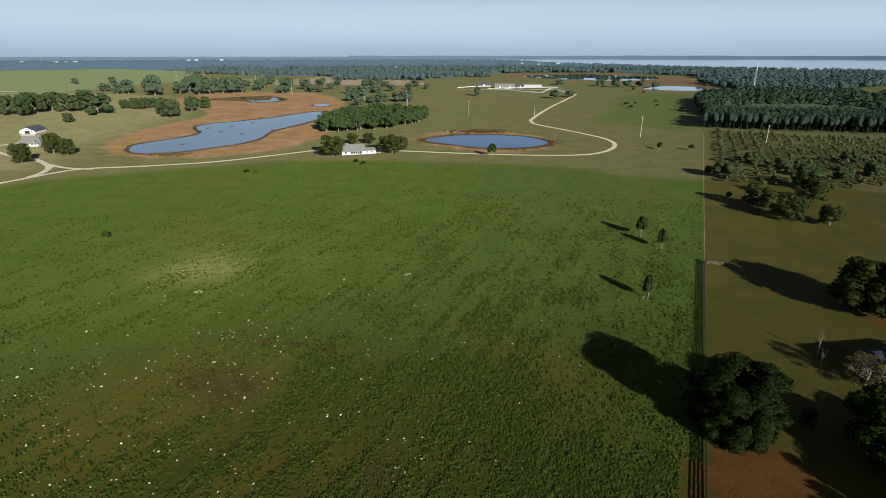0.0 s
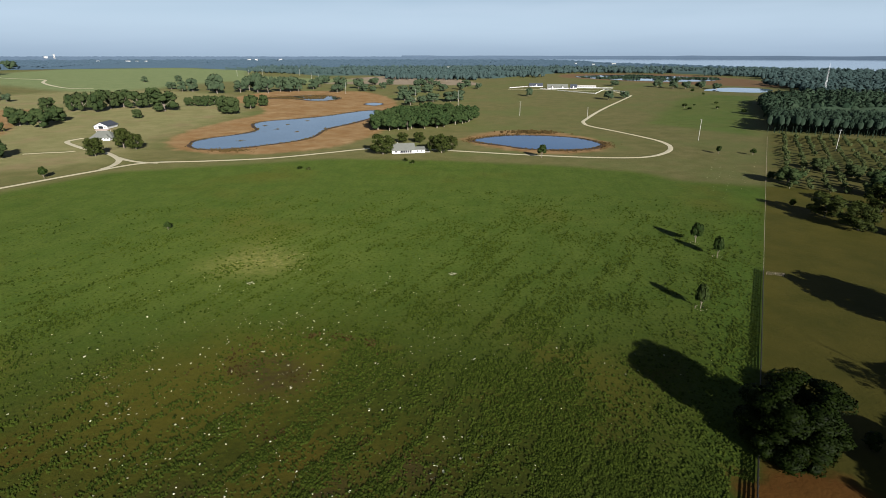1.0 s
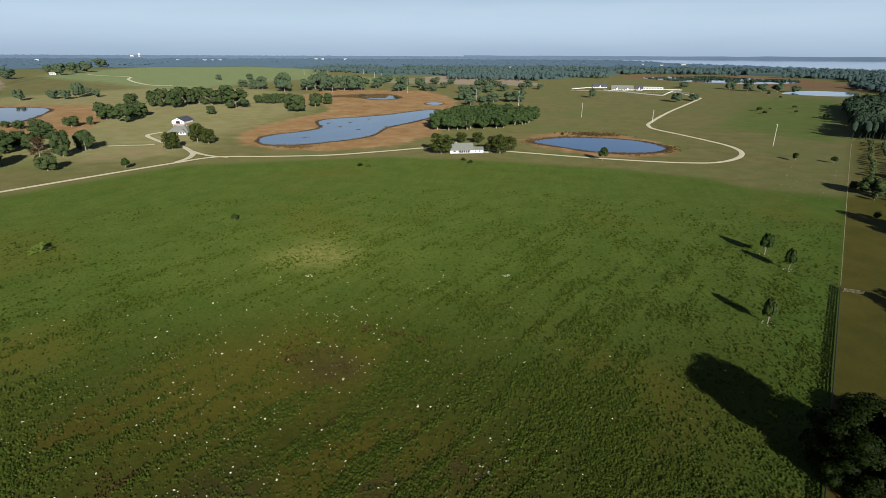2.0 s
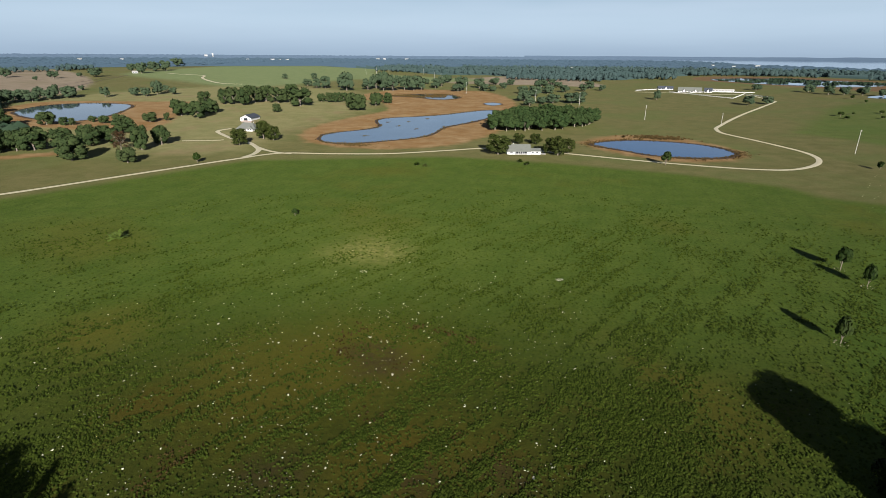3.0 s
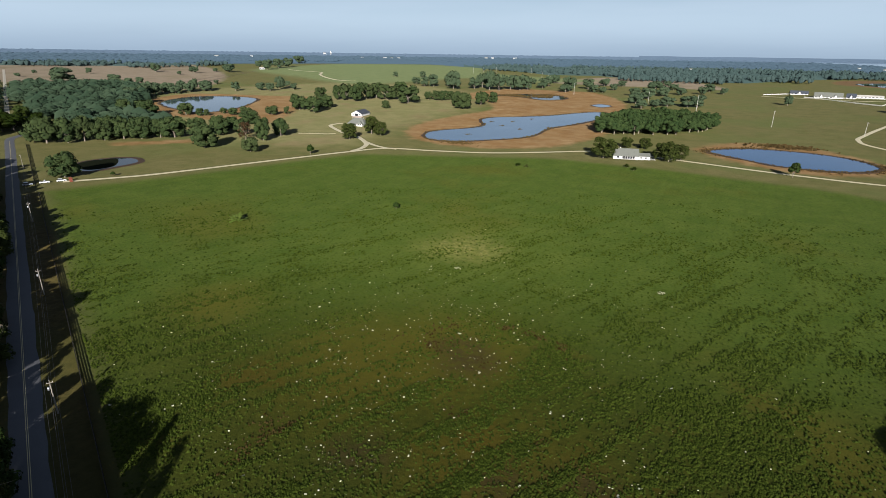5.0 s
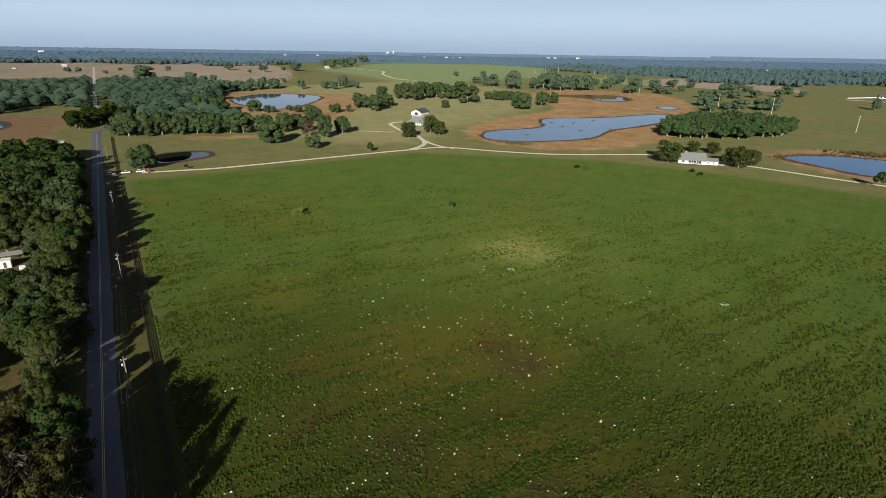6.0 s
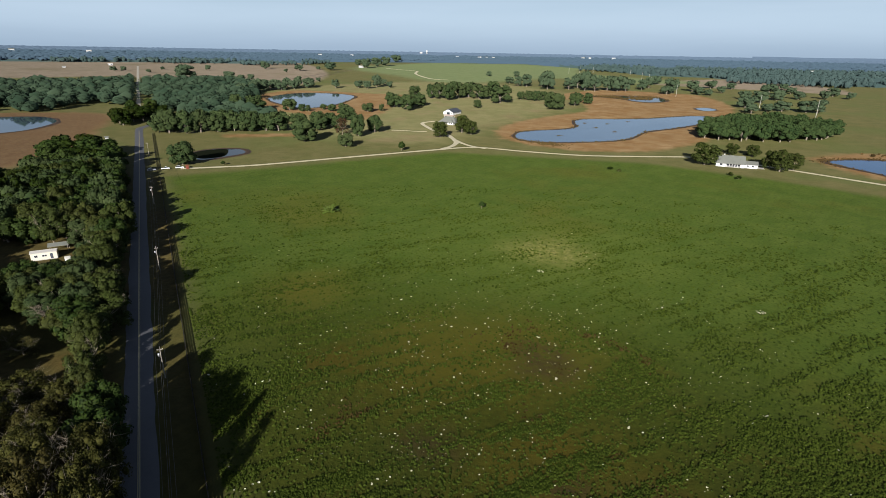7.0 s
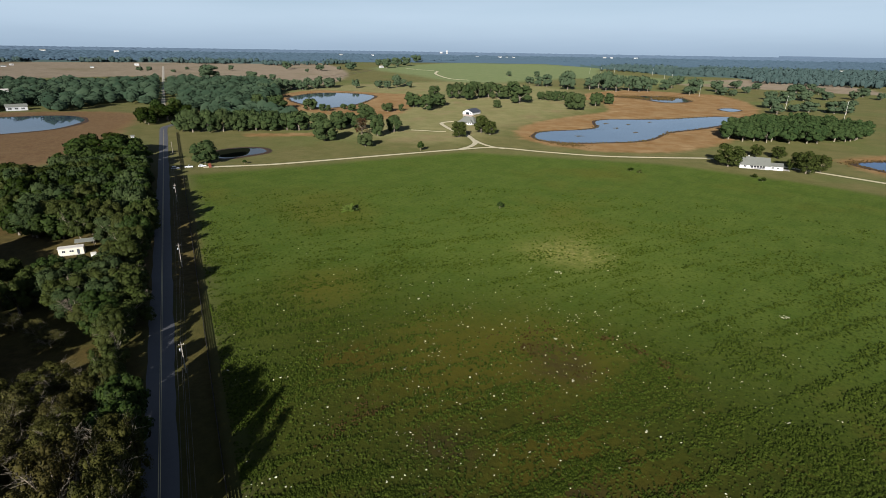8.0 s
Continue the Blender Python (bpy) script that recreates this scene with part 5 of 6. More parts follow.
def domes(name, x, y, wide, high, seed, material):
    """Low leafy clumps: five-sided, uneven, with the tip off centre."""
    rng = np.random.default_rng(seed)
    n = len(x)
    z = ground_z(x, y) - 0.03
    turn = rng.uniform(0, 6.28, n)
    vs = []
    for k in range(5):
        a = turn + k * 1.2566 + rng.uniform(-0.35, 0.35, n)
        r = wide * 0.5 * rng.uniform(0.6, 1.25, n)
        vs.append(np.column_stack([x + np.cos(a) * r, y + np.sin(a) * r, z]))
    vs.append(np.column_stack([x + rng.normal(size=n) * wide * 0.12, y + rng.normal(size=n) * wide * 0.12, z + high]))
    base = (np.arange(n) * 6)[:, None]
    f = np.concatenate([base + [k, (k + 1) % 5, 5] for k in range(5)])
    return new(name, raw_mesh(name, np.stack(vs, 1).reshape(-1, 3), f, material, True))


def field_weeds():
    rng = np.random.default_rng(51)
    count = 1050000
    r = 55 * (5.6 ** rng.random(count))
    a = np.radians(rng.uniform(-38, 80, count))
    x, y = -r * np.sin(a), r * np.cos(a)
    keep = inside(FIELD, x, y)
    x, y, r = x[keep], y[keep], r[keep]
    u = (x - FENCE_E.x) * FENCE_DIR.y - (y - FENCE_E.y) * FENCE_DIR.x
    v = (x - FENCE_E.x) * FENCE_DIR.x + (y - FENCE_E.y) * FENCE_DIR.y
    bare = ((u > -4.4) & (v < 10)) | (u > -0.8)
    rows = 0.6 * value_noise(u, v * 0.05, 2.6, 52) + 0.4 * value_noise(u, v * 0.22, 1.3, 53)
    cross = 0.6 * value_noise(u * 0.06, v, 3.0, 54) + 0.4 * value_noise(u * 0.3, v, 1.4, 55)
    lane = 0.85 * rows + 0.15 * cross
    patch = 0.28 * value_noise(u, v * 0.15, 3.6, 59) + 0.32 * value_noise(x, y, 16, 57) + 0.40 * lane
    clump = value_noise(x, y, 1.1, 56)
    smooth = 1 - 0.72 * np.exp(-(((x + 72) / 52) ** 2 + ((y - 118) / 48) ** 2))
    chance_of = 0.9 * smooth * np.clip((patch - 0.47) * 9.0, np.clip(0.34 + u / 150, 0.10, 0.34), 1) * np.clip((clump - 0.18) * 1.8, 0.2, 1) * np.clip(1.2 - r / 260, 0.12, 1)
    keep = (rng.random(len(x)) < chance_of) & ~bare
    x, y, r = x[keep], y[keep], r[keep]
    size = (0.42 + r / 600) * rng.uniform(0.5, 1.5, len(x))
    high = size * rng.uniform(0.35, 0.65, len(x))
    near_patch = np.exp(-((many_distance(WITHERED, x, y) - 2).clip(None, 0) / 5) ** 2) * 0.22
    withered = (near_patch + value_noise(x, y, 11, 152) * 0.7 + value_noise(x, y, 3.5, 153) * 0.3 + 0.16 * rng.random(len(x)) > 0.82) & (np.hypot(x + 48, y - 86) < 46)
    green = ~withered
    tagged(domes("weeds", x[green], y[green], size[green], high[green], 58, WEED_LEAF), "coarse green weeds in patches over the field", "weeds", kind="stuff")
    tagged(domes("withered_weeds", x[withered], y[withered], size[withered], high[withered], 158, WITHERED_LEAF), "withered grey-brown weeds in patches of the field", "weeds", kind="stuff")


field_weeds()


def pale_flecks():
    rng = np.random.default_rng(61)
    count = 120000
    x, y = rng.uniform(-190, 60, count), rng.uniform(28, 215, count)
    ring = value_noise(x, y, 26, 62) * 0.7 + value_noise(x, y, 9, 63) * 0.3
    near = np.exp(-(((x + 52) / 62) ** 2 + ((y - 95) / 52) ** 2))
    line = np.exp(-((ring - 0.5) / 0.016) ** 2)
    aside = (x - FENCE_E.x) * FENCE_DIR.y - (y - FENCE_E.y) * FENCE_DIR.x
    keep = inside(FIELD, x, y) & (aside < -1) & (rng.random(count) < near * (0.20 * line + 0.045) * (0.4 + 1.2 * (value_noise(x, y, 7, 65) > 0.55)))
    x, y = x[keep], y[keep]
    s = 0.13 + 0.36 * rng.random(len(x)) ** 2
    ob = cards("dry_weeds", x, y, s, s * 0.6, 64, DRY_WEED, 0.9)
    tagged(ob, "scattered bleached dry weeds in the green field", "dry weeds", kind="stuff")


pale_flecks()
rng = np.random.default_rng(66)
px, py = [], []
for aside in (-7, -12, -20, -27, -33):
    for s in rng.normal(rng.uniform(285, 340), 26, 9):
        x, y = by_fence(s, aside + rng.normal() * 0.5)
        px.append(x)
        py.append(y)
px, py = np.array(px), np.array(py)
tagged(cards("dry_weeds", px, py, rng.uniform(0.2, 0.45, len(px)), rng.uniform(0.1, 0.25, len(px)), 67, DRY_WEED, 0.9), "bleached dry weeds in rows beside the fence", "dry weeds", kind="stuff")
for bx, by in ((-12.2, 178.5), (-83.1, 163.4)):
    rng = np.random.default_rng(int(by))
    n = 12
    px, py = bx + rng.normal(size=n) * 0.8, by + rng.normal(size=n) * 0.5
    tagged(cards("dry_brush", px, py, rng.uniform(0.3, 0.7, n), rng.uniform(0.15, 0.35, n), 3, DRY_WEED, 0.8), "small heap of bleached dry brush in the field", "brush heap")


def reeds(outline, spread, count, seed, label):
    rng = np.random.default_rng(seed)
    pick = rng.integers(len(outline), size=count)
    t = rng.random(count)[:, None]
    p = outline[pick] * (1 - t) + outline[(pick + 1) % len(outline)] * t
    mid = outline.mean(axis=0)
    d = (p - mid) / np.linalg.norm(p - mid, axis=1)[:, None]
    thick = value_noise(p[:, 0], p[:, 1], 18, seed)
    p = p + d * (np.abs(rng.normal(size=count)) * spread * thick * 1.6 - 1.2)[:, None]
    keep = rng.random(count) < np.clip((thick - 0.25) * 2, 0.1, 1)
    p = p[keep]
    s = rng.uniform(0.6, 1.5, len(p))
    tagged(cards("reeds", p[:, 0], p[:, 1], s, s * 0.62, seed + 1, REED), label, "reeds", kind="stuff")


reeds(POND_2, 5.0, 1500, 71, "brown reeds round the deep blue pond")
reeds(POND_1, 2.5, 900, 73, "low brown reeds along the long pond")
reeds(POND_6, 4.0, 500, 75, "brown reeds in the marshy pond")
reeds(POND_3, 3.0, 500, 76, "brown reeds round the pale pond")
rng = np.random.default_rng(83)
inner = fill(POND_6, 2.6, 84)
inner = inner[value_noise(inner[:, 0], inner[:, 1], 22, 85) > 0.38]
s = rng.uniform(1.5, 3.2, len(inner))
tagged(cards("reeds", inner[:, 0], inner[:, 1], s, s * 0.4, 86, REED), "dark brown reed bed standing in the marshy pond", "reeds", kind="stuff")
# dark clumps added where the far lagoon only mirrors dark trees
inner = fill(LAGOON_C, 8.0, 87)
inner = inner[value_noise(inner[:, 0], inner[:, 1], 45, 88) > 0.62]
s = rng.uniform(6, 11, len(inner))
tagged(cards("reeds", inner[:, 0], inner[:, 1], s, s * 0.32, 89, WOOD_LEAF), "dark clumps in the far lagoon standing for tree reflections", "reeds", kind="stuff")
rng = np.random.default_rng(77)
px, py = rng.normal(-215, 9, 260), rng.normal(421, 4, 260)
tagged(cards("reeds", px, py, rng.uniform(1, 2, 260), rng.uniform(0.4, 0.8, 260), 78, REED), "olive reeds at the long pond's end", "reeds", kind="stuff")
px, py = rng.normal(40, 12, 260), rng.normal(548, 5, 260)
tagged(cards("reeds", px, py, rng.uniform(1.4, 3, 260), rng.uniform(0.9, 1.9, 260), 79, REED), "dark brown reed bed behind the pond", "reeds", kind="stuff")

for k, (cx, cy) in enumerate(((-228, 469), (-222, 541), (-197, 527), (-224, 574), (-213, 606), (-175, 552), (-245, 563))):
    px, py = rng.normal(cx, 1.1, 26), rng.normal(cy, 1.6, 26)
    tagged(cards("reed_clump", px, py, rng.uniform(0.6, 1.2, 26), rng.uniform(0.3, 0.6, 26), 90 + k, REED), "small dark reed clump standing in the long pond", "reeds", "reed clumps")


def palmetto(x, y, size):
    rng = np.random.default_rng(81)
    ob = tagged(new("palmetto"), "low bushy palmetto alone in the green field", "palm bush")
    ob.location = (x, y, gz(x, y))
    for k in range(96):
        a, up = rng.uniform(0, 6.28), rng.uniform(0.15, 1.2)
        length = size * rng.uniform(0.5, 0.75)
        d = np.array([np.cos(a) * np.cos(up), np.sin(a) * np.cos(up), np.sin(up)])
        s = np.array([-np.sin(a), np.cos(a), 0])
        o = np.array([rng.normal() * size * 0.16, rng.normal() * size * 0.16, 0])
        q = [o - s * 0.05, o + s * 0.05, o + d * length * 0.6 + s * length * 0.24, o + d * length + [0, 0, -length * 0.2], o + d * length * 0.6 - s * length * 0.24]
        new("frond", raw_mesh("frond", np.array(q), [np.array([[0, 1, 2, 4]]), np.array([[4, 2, 3]])], PALM_LEAF)).parent = ob


palmetto(-199.1, 163.5, 6.0)


# ---- fences ----
def board_fence(origin, along_fn, start, end, aside, label):
    """Posts and four rails, each a piece of its own."""
    ob = tagged(new("board_fence"), label, "fence")
    bm = box(bmesh.new(), -0.07, 0.07, -0.07, 0.07, -0.1, 1.45, 0.012)
    post = bpy.data.meshes.new("post")
    bm.to_mesh(post)
    bm.free()
    post.materials.append(FENCE_WOOD)
    bm = box(bmesh.new(), 0, 4.86, -0.03, 0.03, -0.105, 0.105, 0.006)
    rail = bpy.data.meshes.new("board")
    bm.to_mesh(rail)
    bm.free()
    rail.materials.append(FENCE_WOOD)
    (ax, ay), (bx, by) = along_fn(start, aside), along_fn(end, aside)
    turn = math.degrees(math.atan2(by - ay, bx - ax))
    rng = np.random.default_rng(int(abs(start)) + 7)
    steps = int((end - start) / 2.43)
    for k in range(steps + 1):
        x, y = along_fn(start + k * 2.43, aside)
        p = new("post", post)
        p.parent, p.matrix_basis = ob, pose(x, y, gz(x, y), rng.normal() * 1.2, rng.normal() * 1.2, turn)
        if k % 2 == 0 and k < steps:
            side = along_fn(start + k * 2.43, aside - 0.1)
            for h in (0.28, 0.62, 0.96, 1.30):
                r = new("board", rail)
                r.parent, r.matrix_basis = ob, pose(side[0], side[1], gz(x, y) + h + rng.normal() * 0.012, 0, rng.normal() * 0.15, turn)
    return ob


def wire_fence(along_fn, start, end, aside, gap, label, post_mat):
    ob = tagged(new("wire_fence"), label, "fence")
    v, f = tube([(0, 0, -0.2), (0, 0, 1.3)], [0.07, 0.06], 6)
    post = raw_mesh("post", v, f, post_mat, True)
    places = [along_fn(s, aside) for s in np.arange(start, end, gap)]
    for x, y in places:
        p = new("post", post)
        p.parent, p.location = ob, (x, y, gz(x, y))
    for h in (0.45, 0.8, 1.15):
        v, f = tube([(x, y, gz(x, y) + h) for x, y in places], [0.010] * len(places), 3)
        new("wire", raw_mesh("wire", v, f, FENCE_WIRE)).parent = ob


board_fence(FENCE_E, by_fence, -70, 127, 0.0, "black four-board fence between field and paddock")
board_fence(ROAD_A, by_road, -45, 254, 11.0, "black four-board fence along the roadside field")
board_fence(ROAD_A, by_road, 275, 440, 10.3, "black four-board fence along the road beyond the gate")
wire_fence(by_fence, 128, 500, 0.0, 5.0, "wire fence with weathered posts along the pasture", POST_WOOD)


def pipe_gate(x, y, turn, length):
    ob = tagged(new("pipe_gate"), "dull tubular farm gate at the fence end", "gate")
    ob.matrix_basis = pose(x, y, gz(x, y), 0, 0, turn)
    for h in (0.25, 0.55, 0.85, 1.2):
        new("rail", raw_mesh("rail", *tube([(0, 0, h), (length, 0, h)], [0.03, 0.03], 6), POST_WOOD, True)).parent = ob
    for s in (0.0, length / 2, length):
        new("upright", raw_mesh("upright", *tube([(s, 0, 0.0 if s != length / 2 else 0.25), (s, 0, 1.25)], [0.045, 0.045], 6), POST_WOOD, True)).parent = ob


pipe_gate(*by_fence(126.5, 1.0), -14, 5.5)
for x, y, w, h in YOUNG:
    rng = np.random.default_rng(int(x))
    n = 10
    a = np.arange(n) / n * 6.283
    tagged(cards("mulch_ring", x + np.cos(a) * 1.7 + rng.normal(size=n) * 0.2, y + np.sin(a) * 1.7, rng.uniform(0.3, 0.6, n), rng.uniform(0.1, 0.22, n), 6, POST_WOOD, 0.9), "pale dry grass ring round a young oak", "mulch ring", kind="stuff")


# ---- poles and wires ----
def utility_pole(x, y, height, turn, material, label, arm=1.2, thick=0.16, name="utility_pole"):
    ob = tagged(new(name), label, "utility pole", "poles")
    ob.matrix_basis = pose(x, y, gz(x, y), 0, 0, turn)
    new("pole", raw_mesh("pole", *tube([(0, 0, -0.3), (0, 0, height * 0.5), (0.05, 0, height)], [thick, thick * 0.85, thick * 0.65], 8), material, True)).parent = ob
    if arm:
        part("crossarm", box(bmesh.new(), -0.06, 0.06, -arm / 2, arm / 2, height - 0.75, height - 0.6, 0.01), material, ob)
        for s in (-0.46, 0.0, 0.46):
            z = height - 0.6 if s else height
            new("insulator", raw_mesh("insulator", *tube([(0, s * arm, z), (0, s * arm, z + 0.12), (0, s * arm, z + 0.22)], [0.04, 0.07, 0.03], 6), CONCRETE, True)).parent = ob
    return ob


ROAD_TURN = math.degrees(math.atan2(ROAD_DIR.y, ROAD_DIR.x))
ROAD_POLES = [(-55, 5.6, 9.0), (23.6, 5.6, 8.6), (98.3, 6.5, 9.0), (194.6, 6.6, 9.2), (335, 6.3, 9.4)]
for s, aside, h in ROAD_POLES:
    utility_pole(*by_road(s, aside), h, ROAD_TURN, POLE_WOOD, "weathered wooden utility pole along the road")
    if s < 300:
        ob = tagged(new("transformer"), "grey transformer can on a roadside pole", "transformer")
        x, y = by_road(s, aside - 0.42)
        ob.location = (x, y, gz(x, y) + h - 2.4)
        new("tank", raw_mesh("tank", *tube([(0, 0, 0), (0, 0, 0.05), (0, 0, 0.75), (0, 0, 0.82)], [0.02, 0.24, 0.24, 0.02], 10), STEEL, True)).parent = ob
        part("bracket", box(bmesh.new(), -0.05, 0.05, 0.2, 0.36, 0.3, 0.5), STEEL, ob)
for off, drop in ((-1.0, 0.4), (0.0, -0.22), (1.0, 0.4), (0.1, 2.2)):
    for (s0, a0, h0), (s1, a1, h1) in zip(ROAD_POLES, ROAD_POLES[1:]):
        pts = []
        for k in range(13):
            t = k / 12
            x, y = by_road(s0 + (s1 - s0) * t, a0 + (a1 - a0) * t + off)
            pts.append((x, y, gz(x, y) + h0 + (h1 - h0) * t - drop - 4 * t * (1 - t) * 1.0))
        tagged(new("overhead_wire", raw_mesh("overhead_wire", *tube(pts, [0.03 if s0 < 0 else 0.016] * 13, 4), WIRE, True)), "dark overhead wire sagging between roadside poles", "wire", "overhead wires")
FAR_POLES = [(187, 510, 19), (279, 463, 17), (110, 656, 13), (32, 679, 17), (-50, 766, 22), (-119, 833, 18), (-254, 930, 19), (-346, 1083, 18), (-372, 1152, 20),
             (-516, 1443, 15), (-613, 1430, 16), (-648, 1424, 16), (-655, 1372, 15), (-420, 1250, 17)]
for x, y, h in FAR_POLES:
    utility_pole(x, y, h, 60, CONCRETE, "tall pale power pole standing in the pasture", 2.2, 0.24, "power_pole")


def lattice_mast(x, y, height):
    ob = tagged(new("lattice_mast"), "tall grey lattice mast over the wood", "mast")
    ob.location = (x, y, gz(x, y))
    corner = lambda k, z: np.array([np.cos(k * 2.094) * (1.8 - 1.3 * z / height), np.sin(k * 2.094) * (1.8 - 1.3 * z / height), z])
    for k in range(3):
        new("leg", raw_mesh("leg", *tube([corner(k, 0), corner(k, height)], [0.16, 0.1], 5), STEEL)).parent = ob
        for j in range(12):
            z = j * height / 12
            new("brace", raw_mesh("brace", *tube([corner(k, z), corner((k + 1) % 3, z + height / 12)], [0.05, 0.05], 4), STEEL)).parent = ob
    new("antenna", raw_mesh("antenna", *tube([(0, 0, height), (0, 0, height + 5)], [0.15, 0.1], 5), STEEL)).parent = ob


lattice_mast(543, 970, 44)


# ---- buildings ----
def window(parent, x, z, w, h, y=0.0):
    frame_bm = bmesh.new()
    for a in ((x - 0.08, x + w + 0.08, z - 0.1, z), (x - 0.08, x + w + 0.08, z + h, z + h + 0.1), (x - 0.08, x, z, z + h), (x + w, x + w + 0.08, z, z + h), (x + w / 2 - 0.03, x + w / 2 + 0.03, z, z + h)):
        box(frame_bm, a[0], a[1], y - 0.09, y + 0.02, a[2], a[3])
    ob = part("window", frame_bm, WHITE_PAINT, parent)
    part("pane", box(bmesh.new(), x, x + w, y - 0.04, y - 0.01, z, z + h), GLASS, ob, "dark window pane")


def door(parent, x, w, h, material, y=0.0):
    ob = part("door", box(bmesh.new(), x, x + w, y - 0.07, y - 0.005, 0.15, h, 0.02), material, parent)
    part("handle", box(bmesh.new(), x + w * 0.85, x + w * 0.92, y - 0.14, y - 0.07, 0.95 * h / 2, 1.08 * h / 2), STEEL, ob)


def gable_roof(parent, x0, x1, y0, y1, eave, ridge, material, over=0.6, along_x=True, hip=0.0):
    """Two thick pitches with overhang; hip pulls the ridge ends in."""
    bm = bmesh.new()
    if not along_x:
        x0, x1, y0, y1 = y0, y1, x0, x1
    x0, x1, y0, y1 = x0 - over, x1 + over, y0 - over, y1 + over
    mid, t = (y0 + y1) / 2, 0.22
    slope = (ridge - eave) / ((y1 - y0) / 2 - over)
    low = eave - over * slope
    co = [(x0, y0, low), (x1, y0, low), (x1, y1, low), (x0, y1, low), (x0 + hip, mid, ridge), (x1 - hip, mid, ridge)]
    top = [bm.verts.new((c if along_x else (c[1], c[0], c[2]))) for c in [(a, b, c + t) for a, b, c in co]]
    bot = [bm.verts.new((c if along_x else (c[1], c[0], c[2]))) for c in co]
    for q in ((0, 1, 5, 4), (2, 3, 4, 5), (3, 0, 4), (1, 2, 5)):
        if len(q) == 4 or hip:
            bm.faces.new([top[i] for i in q])
            bm.faces.new([bot[i] for i in q][::-1])
    ring = (0, 1, 2, 3) if hip else (0, 1, 5, 2, 3, 4)
    for i in range(len(ring)):
        a, b = ring[i], ring[(i + 1) % len(ring)]
        bm.faces.new((top[a], bot[a], bot[b], top[b]))
    bmesh.ops.recalc_face_normals(bm, faces=bm.faces[:])
    roof = part("roof", bm, material, parent, "")
    ridge_bm = bmesh.new()
    a, b = ((x0 + hip, x1 - hip))
    if along_x:
        box(ridge_bm, a, b, mid - 0.15, mid + 0.15, ridge + t - 0.05, ridge + t + 0.07)
    else:
        box(ridge_bm, mid - 0.15, mid + 0.15, a, b, ridge + t - 0.05, ridge + t + 0.07)
    part("ridge_cap", ridge_bm, material, roof)
    return roof


def walls(parent, x0, x1, y0, y1, eave, ridge, material, gables="x", name="wall"):
    """A block of walls whose gable ends rise to the ridge."""
    bm = bmesh.new()
    if gables == "x":
        m = (y0 + y1) / 2
        prism(bm, [(y0, -0.3), (y1, -0.3), (y1, eave), (m, ridge - 0.05), (y0, eave)], x0, x1)
        for v in bm.verts:
            v.co = Vector((v.co.y, v.co.x, v.co.z))
    elif gables == "y":
        m = (x0 + x1) / 2
        prism(bm, [(x0, -0.3), (x1, -0.3), (x1, eave), (m, ridge - 0.05), (x0, eave)], y0, y1)
    else:
        box(bm, x0, x1, y0, y1, -0.3, eave)
    bmesh.ops.recalc_face_normals(bm, faces=bm.faces[:])
    return part(name, bm, material, parent)


def building(name, x, y, turn, label, category):
    ob = tagged(new(name), label, category)
    ob.matrix_basis = pose(x, y, gz(x, y) + 0.1, 0, 0, turn)
    return ob


def white_house():
    h = building("house", -80.0, 420.5, 16.5, "white single-storey house with grey-green roof and porch", "house")
    walls(h, 0, 18.5, 1.6, 12.5, 2.6, 6.4, WHITE_PAINT)
    walls(h, 0.2, 6.6, -0.4, 1.6, 2.6, 4.9, WHITE_PAINT, "none")
    walls(h, 18.5, 27.0, 0.6, 9.0, 2.5, 4.0, WHITE_PAINT)
    gable_roof(h, 0, 18.5, -0.2, 12.5, 2.6, 7.0, GREY_ROOF)
    gable_roof(h, 0.2, 6.6, -0.5, 8.0, 2.62, 5.2, GREY_ROOF, 0.5, False, 3.4)
    gable_roof(h, 18.5, 27.0, 0.6, 9.0, 2.5, 4.1, GREY_ROOF, 0.4)
    part("porch_floor", box(bmesh.new(), 6.7, 16.1, -0.8, 1.15, -0.3, 0.15), CONCRETE, h)
    for k in range(6):
        part("column", box(bmesh.new(), 7.0 + k * 1.75, 7.25 + k * 1.75, -0.55, -0.3, 0.15, 2.5, 0.03), WHITE_PAINT, h)
    part("porch_rail", box(bmesh.new(), 7.0, 16.0, -0.48, -0.40, 0.85, 0.95), WHITE_PAINT, h)
    # dark panel added behind the columns to stand for the porch's shade
    part("porch_shade", box(bmesh.new(), 6.8, 16.2, 1.2, 1.5, 0.2, 2.5), GLASS, h, "dark panel standing for the shade inside the porch")
    part("porch_wall", box(bmesh.new(), 16.2, 18.4, -0.6, 1.6, -0.3, 2.55), WHITE_PAINT, h)
    door(h, 12.2, 1.1, 2.3, DARK_ROOF, 1.2)
    window(h, 2.6, 0.85, 1.8, 1.2, -0.4)
    for x in (20.0, 23.4):
        window(h, x, 0.85, 1.3, 1.1, 0.6)
    part("chimney", box(bmesh.new(), 5.2, 6.0, 8.2, 9.0, 4.0, 7.8, 0.03), CONCRETE, h)
    patio = tagged(new("patio"), "pale concrete patio beside the white house", "patio", kind="structure")
    patio.matrix_basis = h.matrix_basis.copy()
    part("slab", box(bmesh.new(), 27.6, 31.5, 1.5, 7.5, -0.3, 0.1, 0.02), CONCRETE, patio)


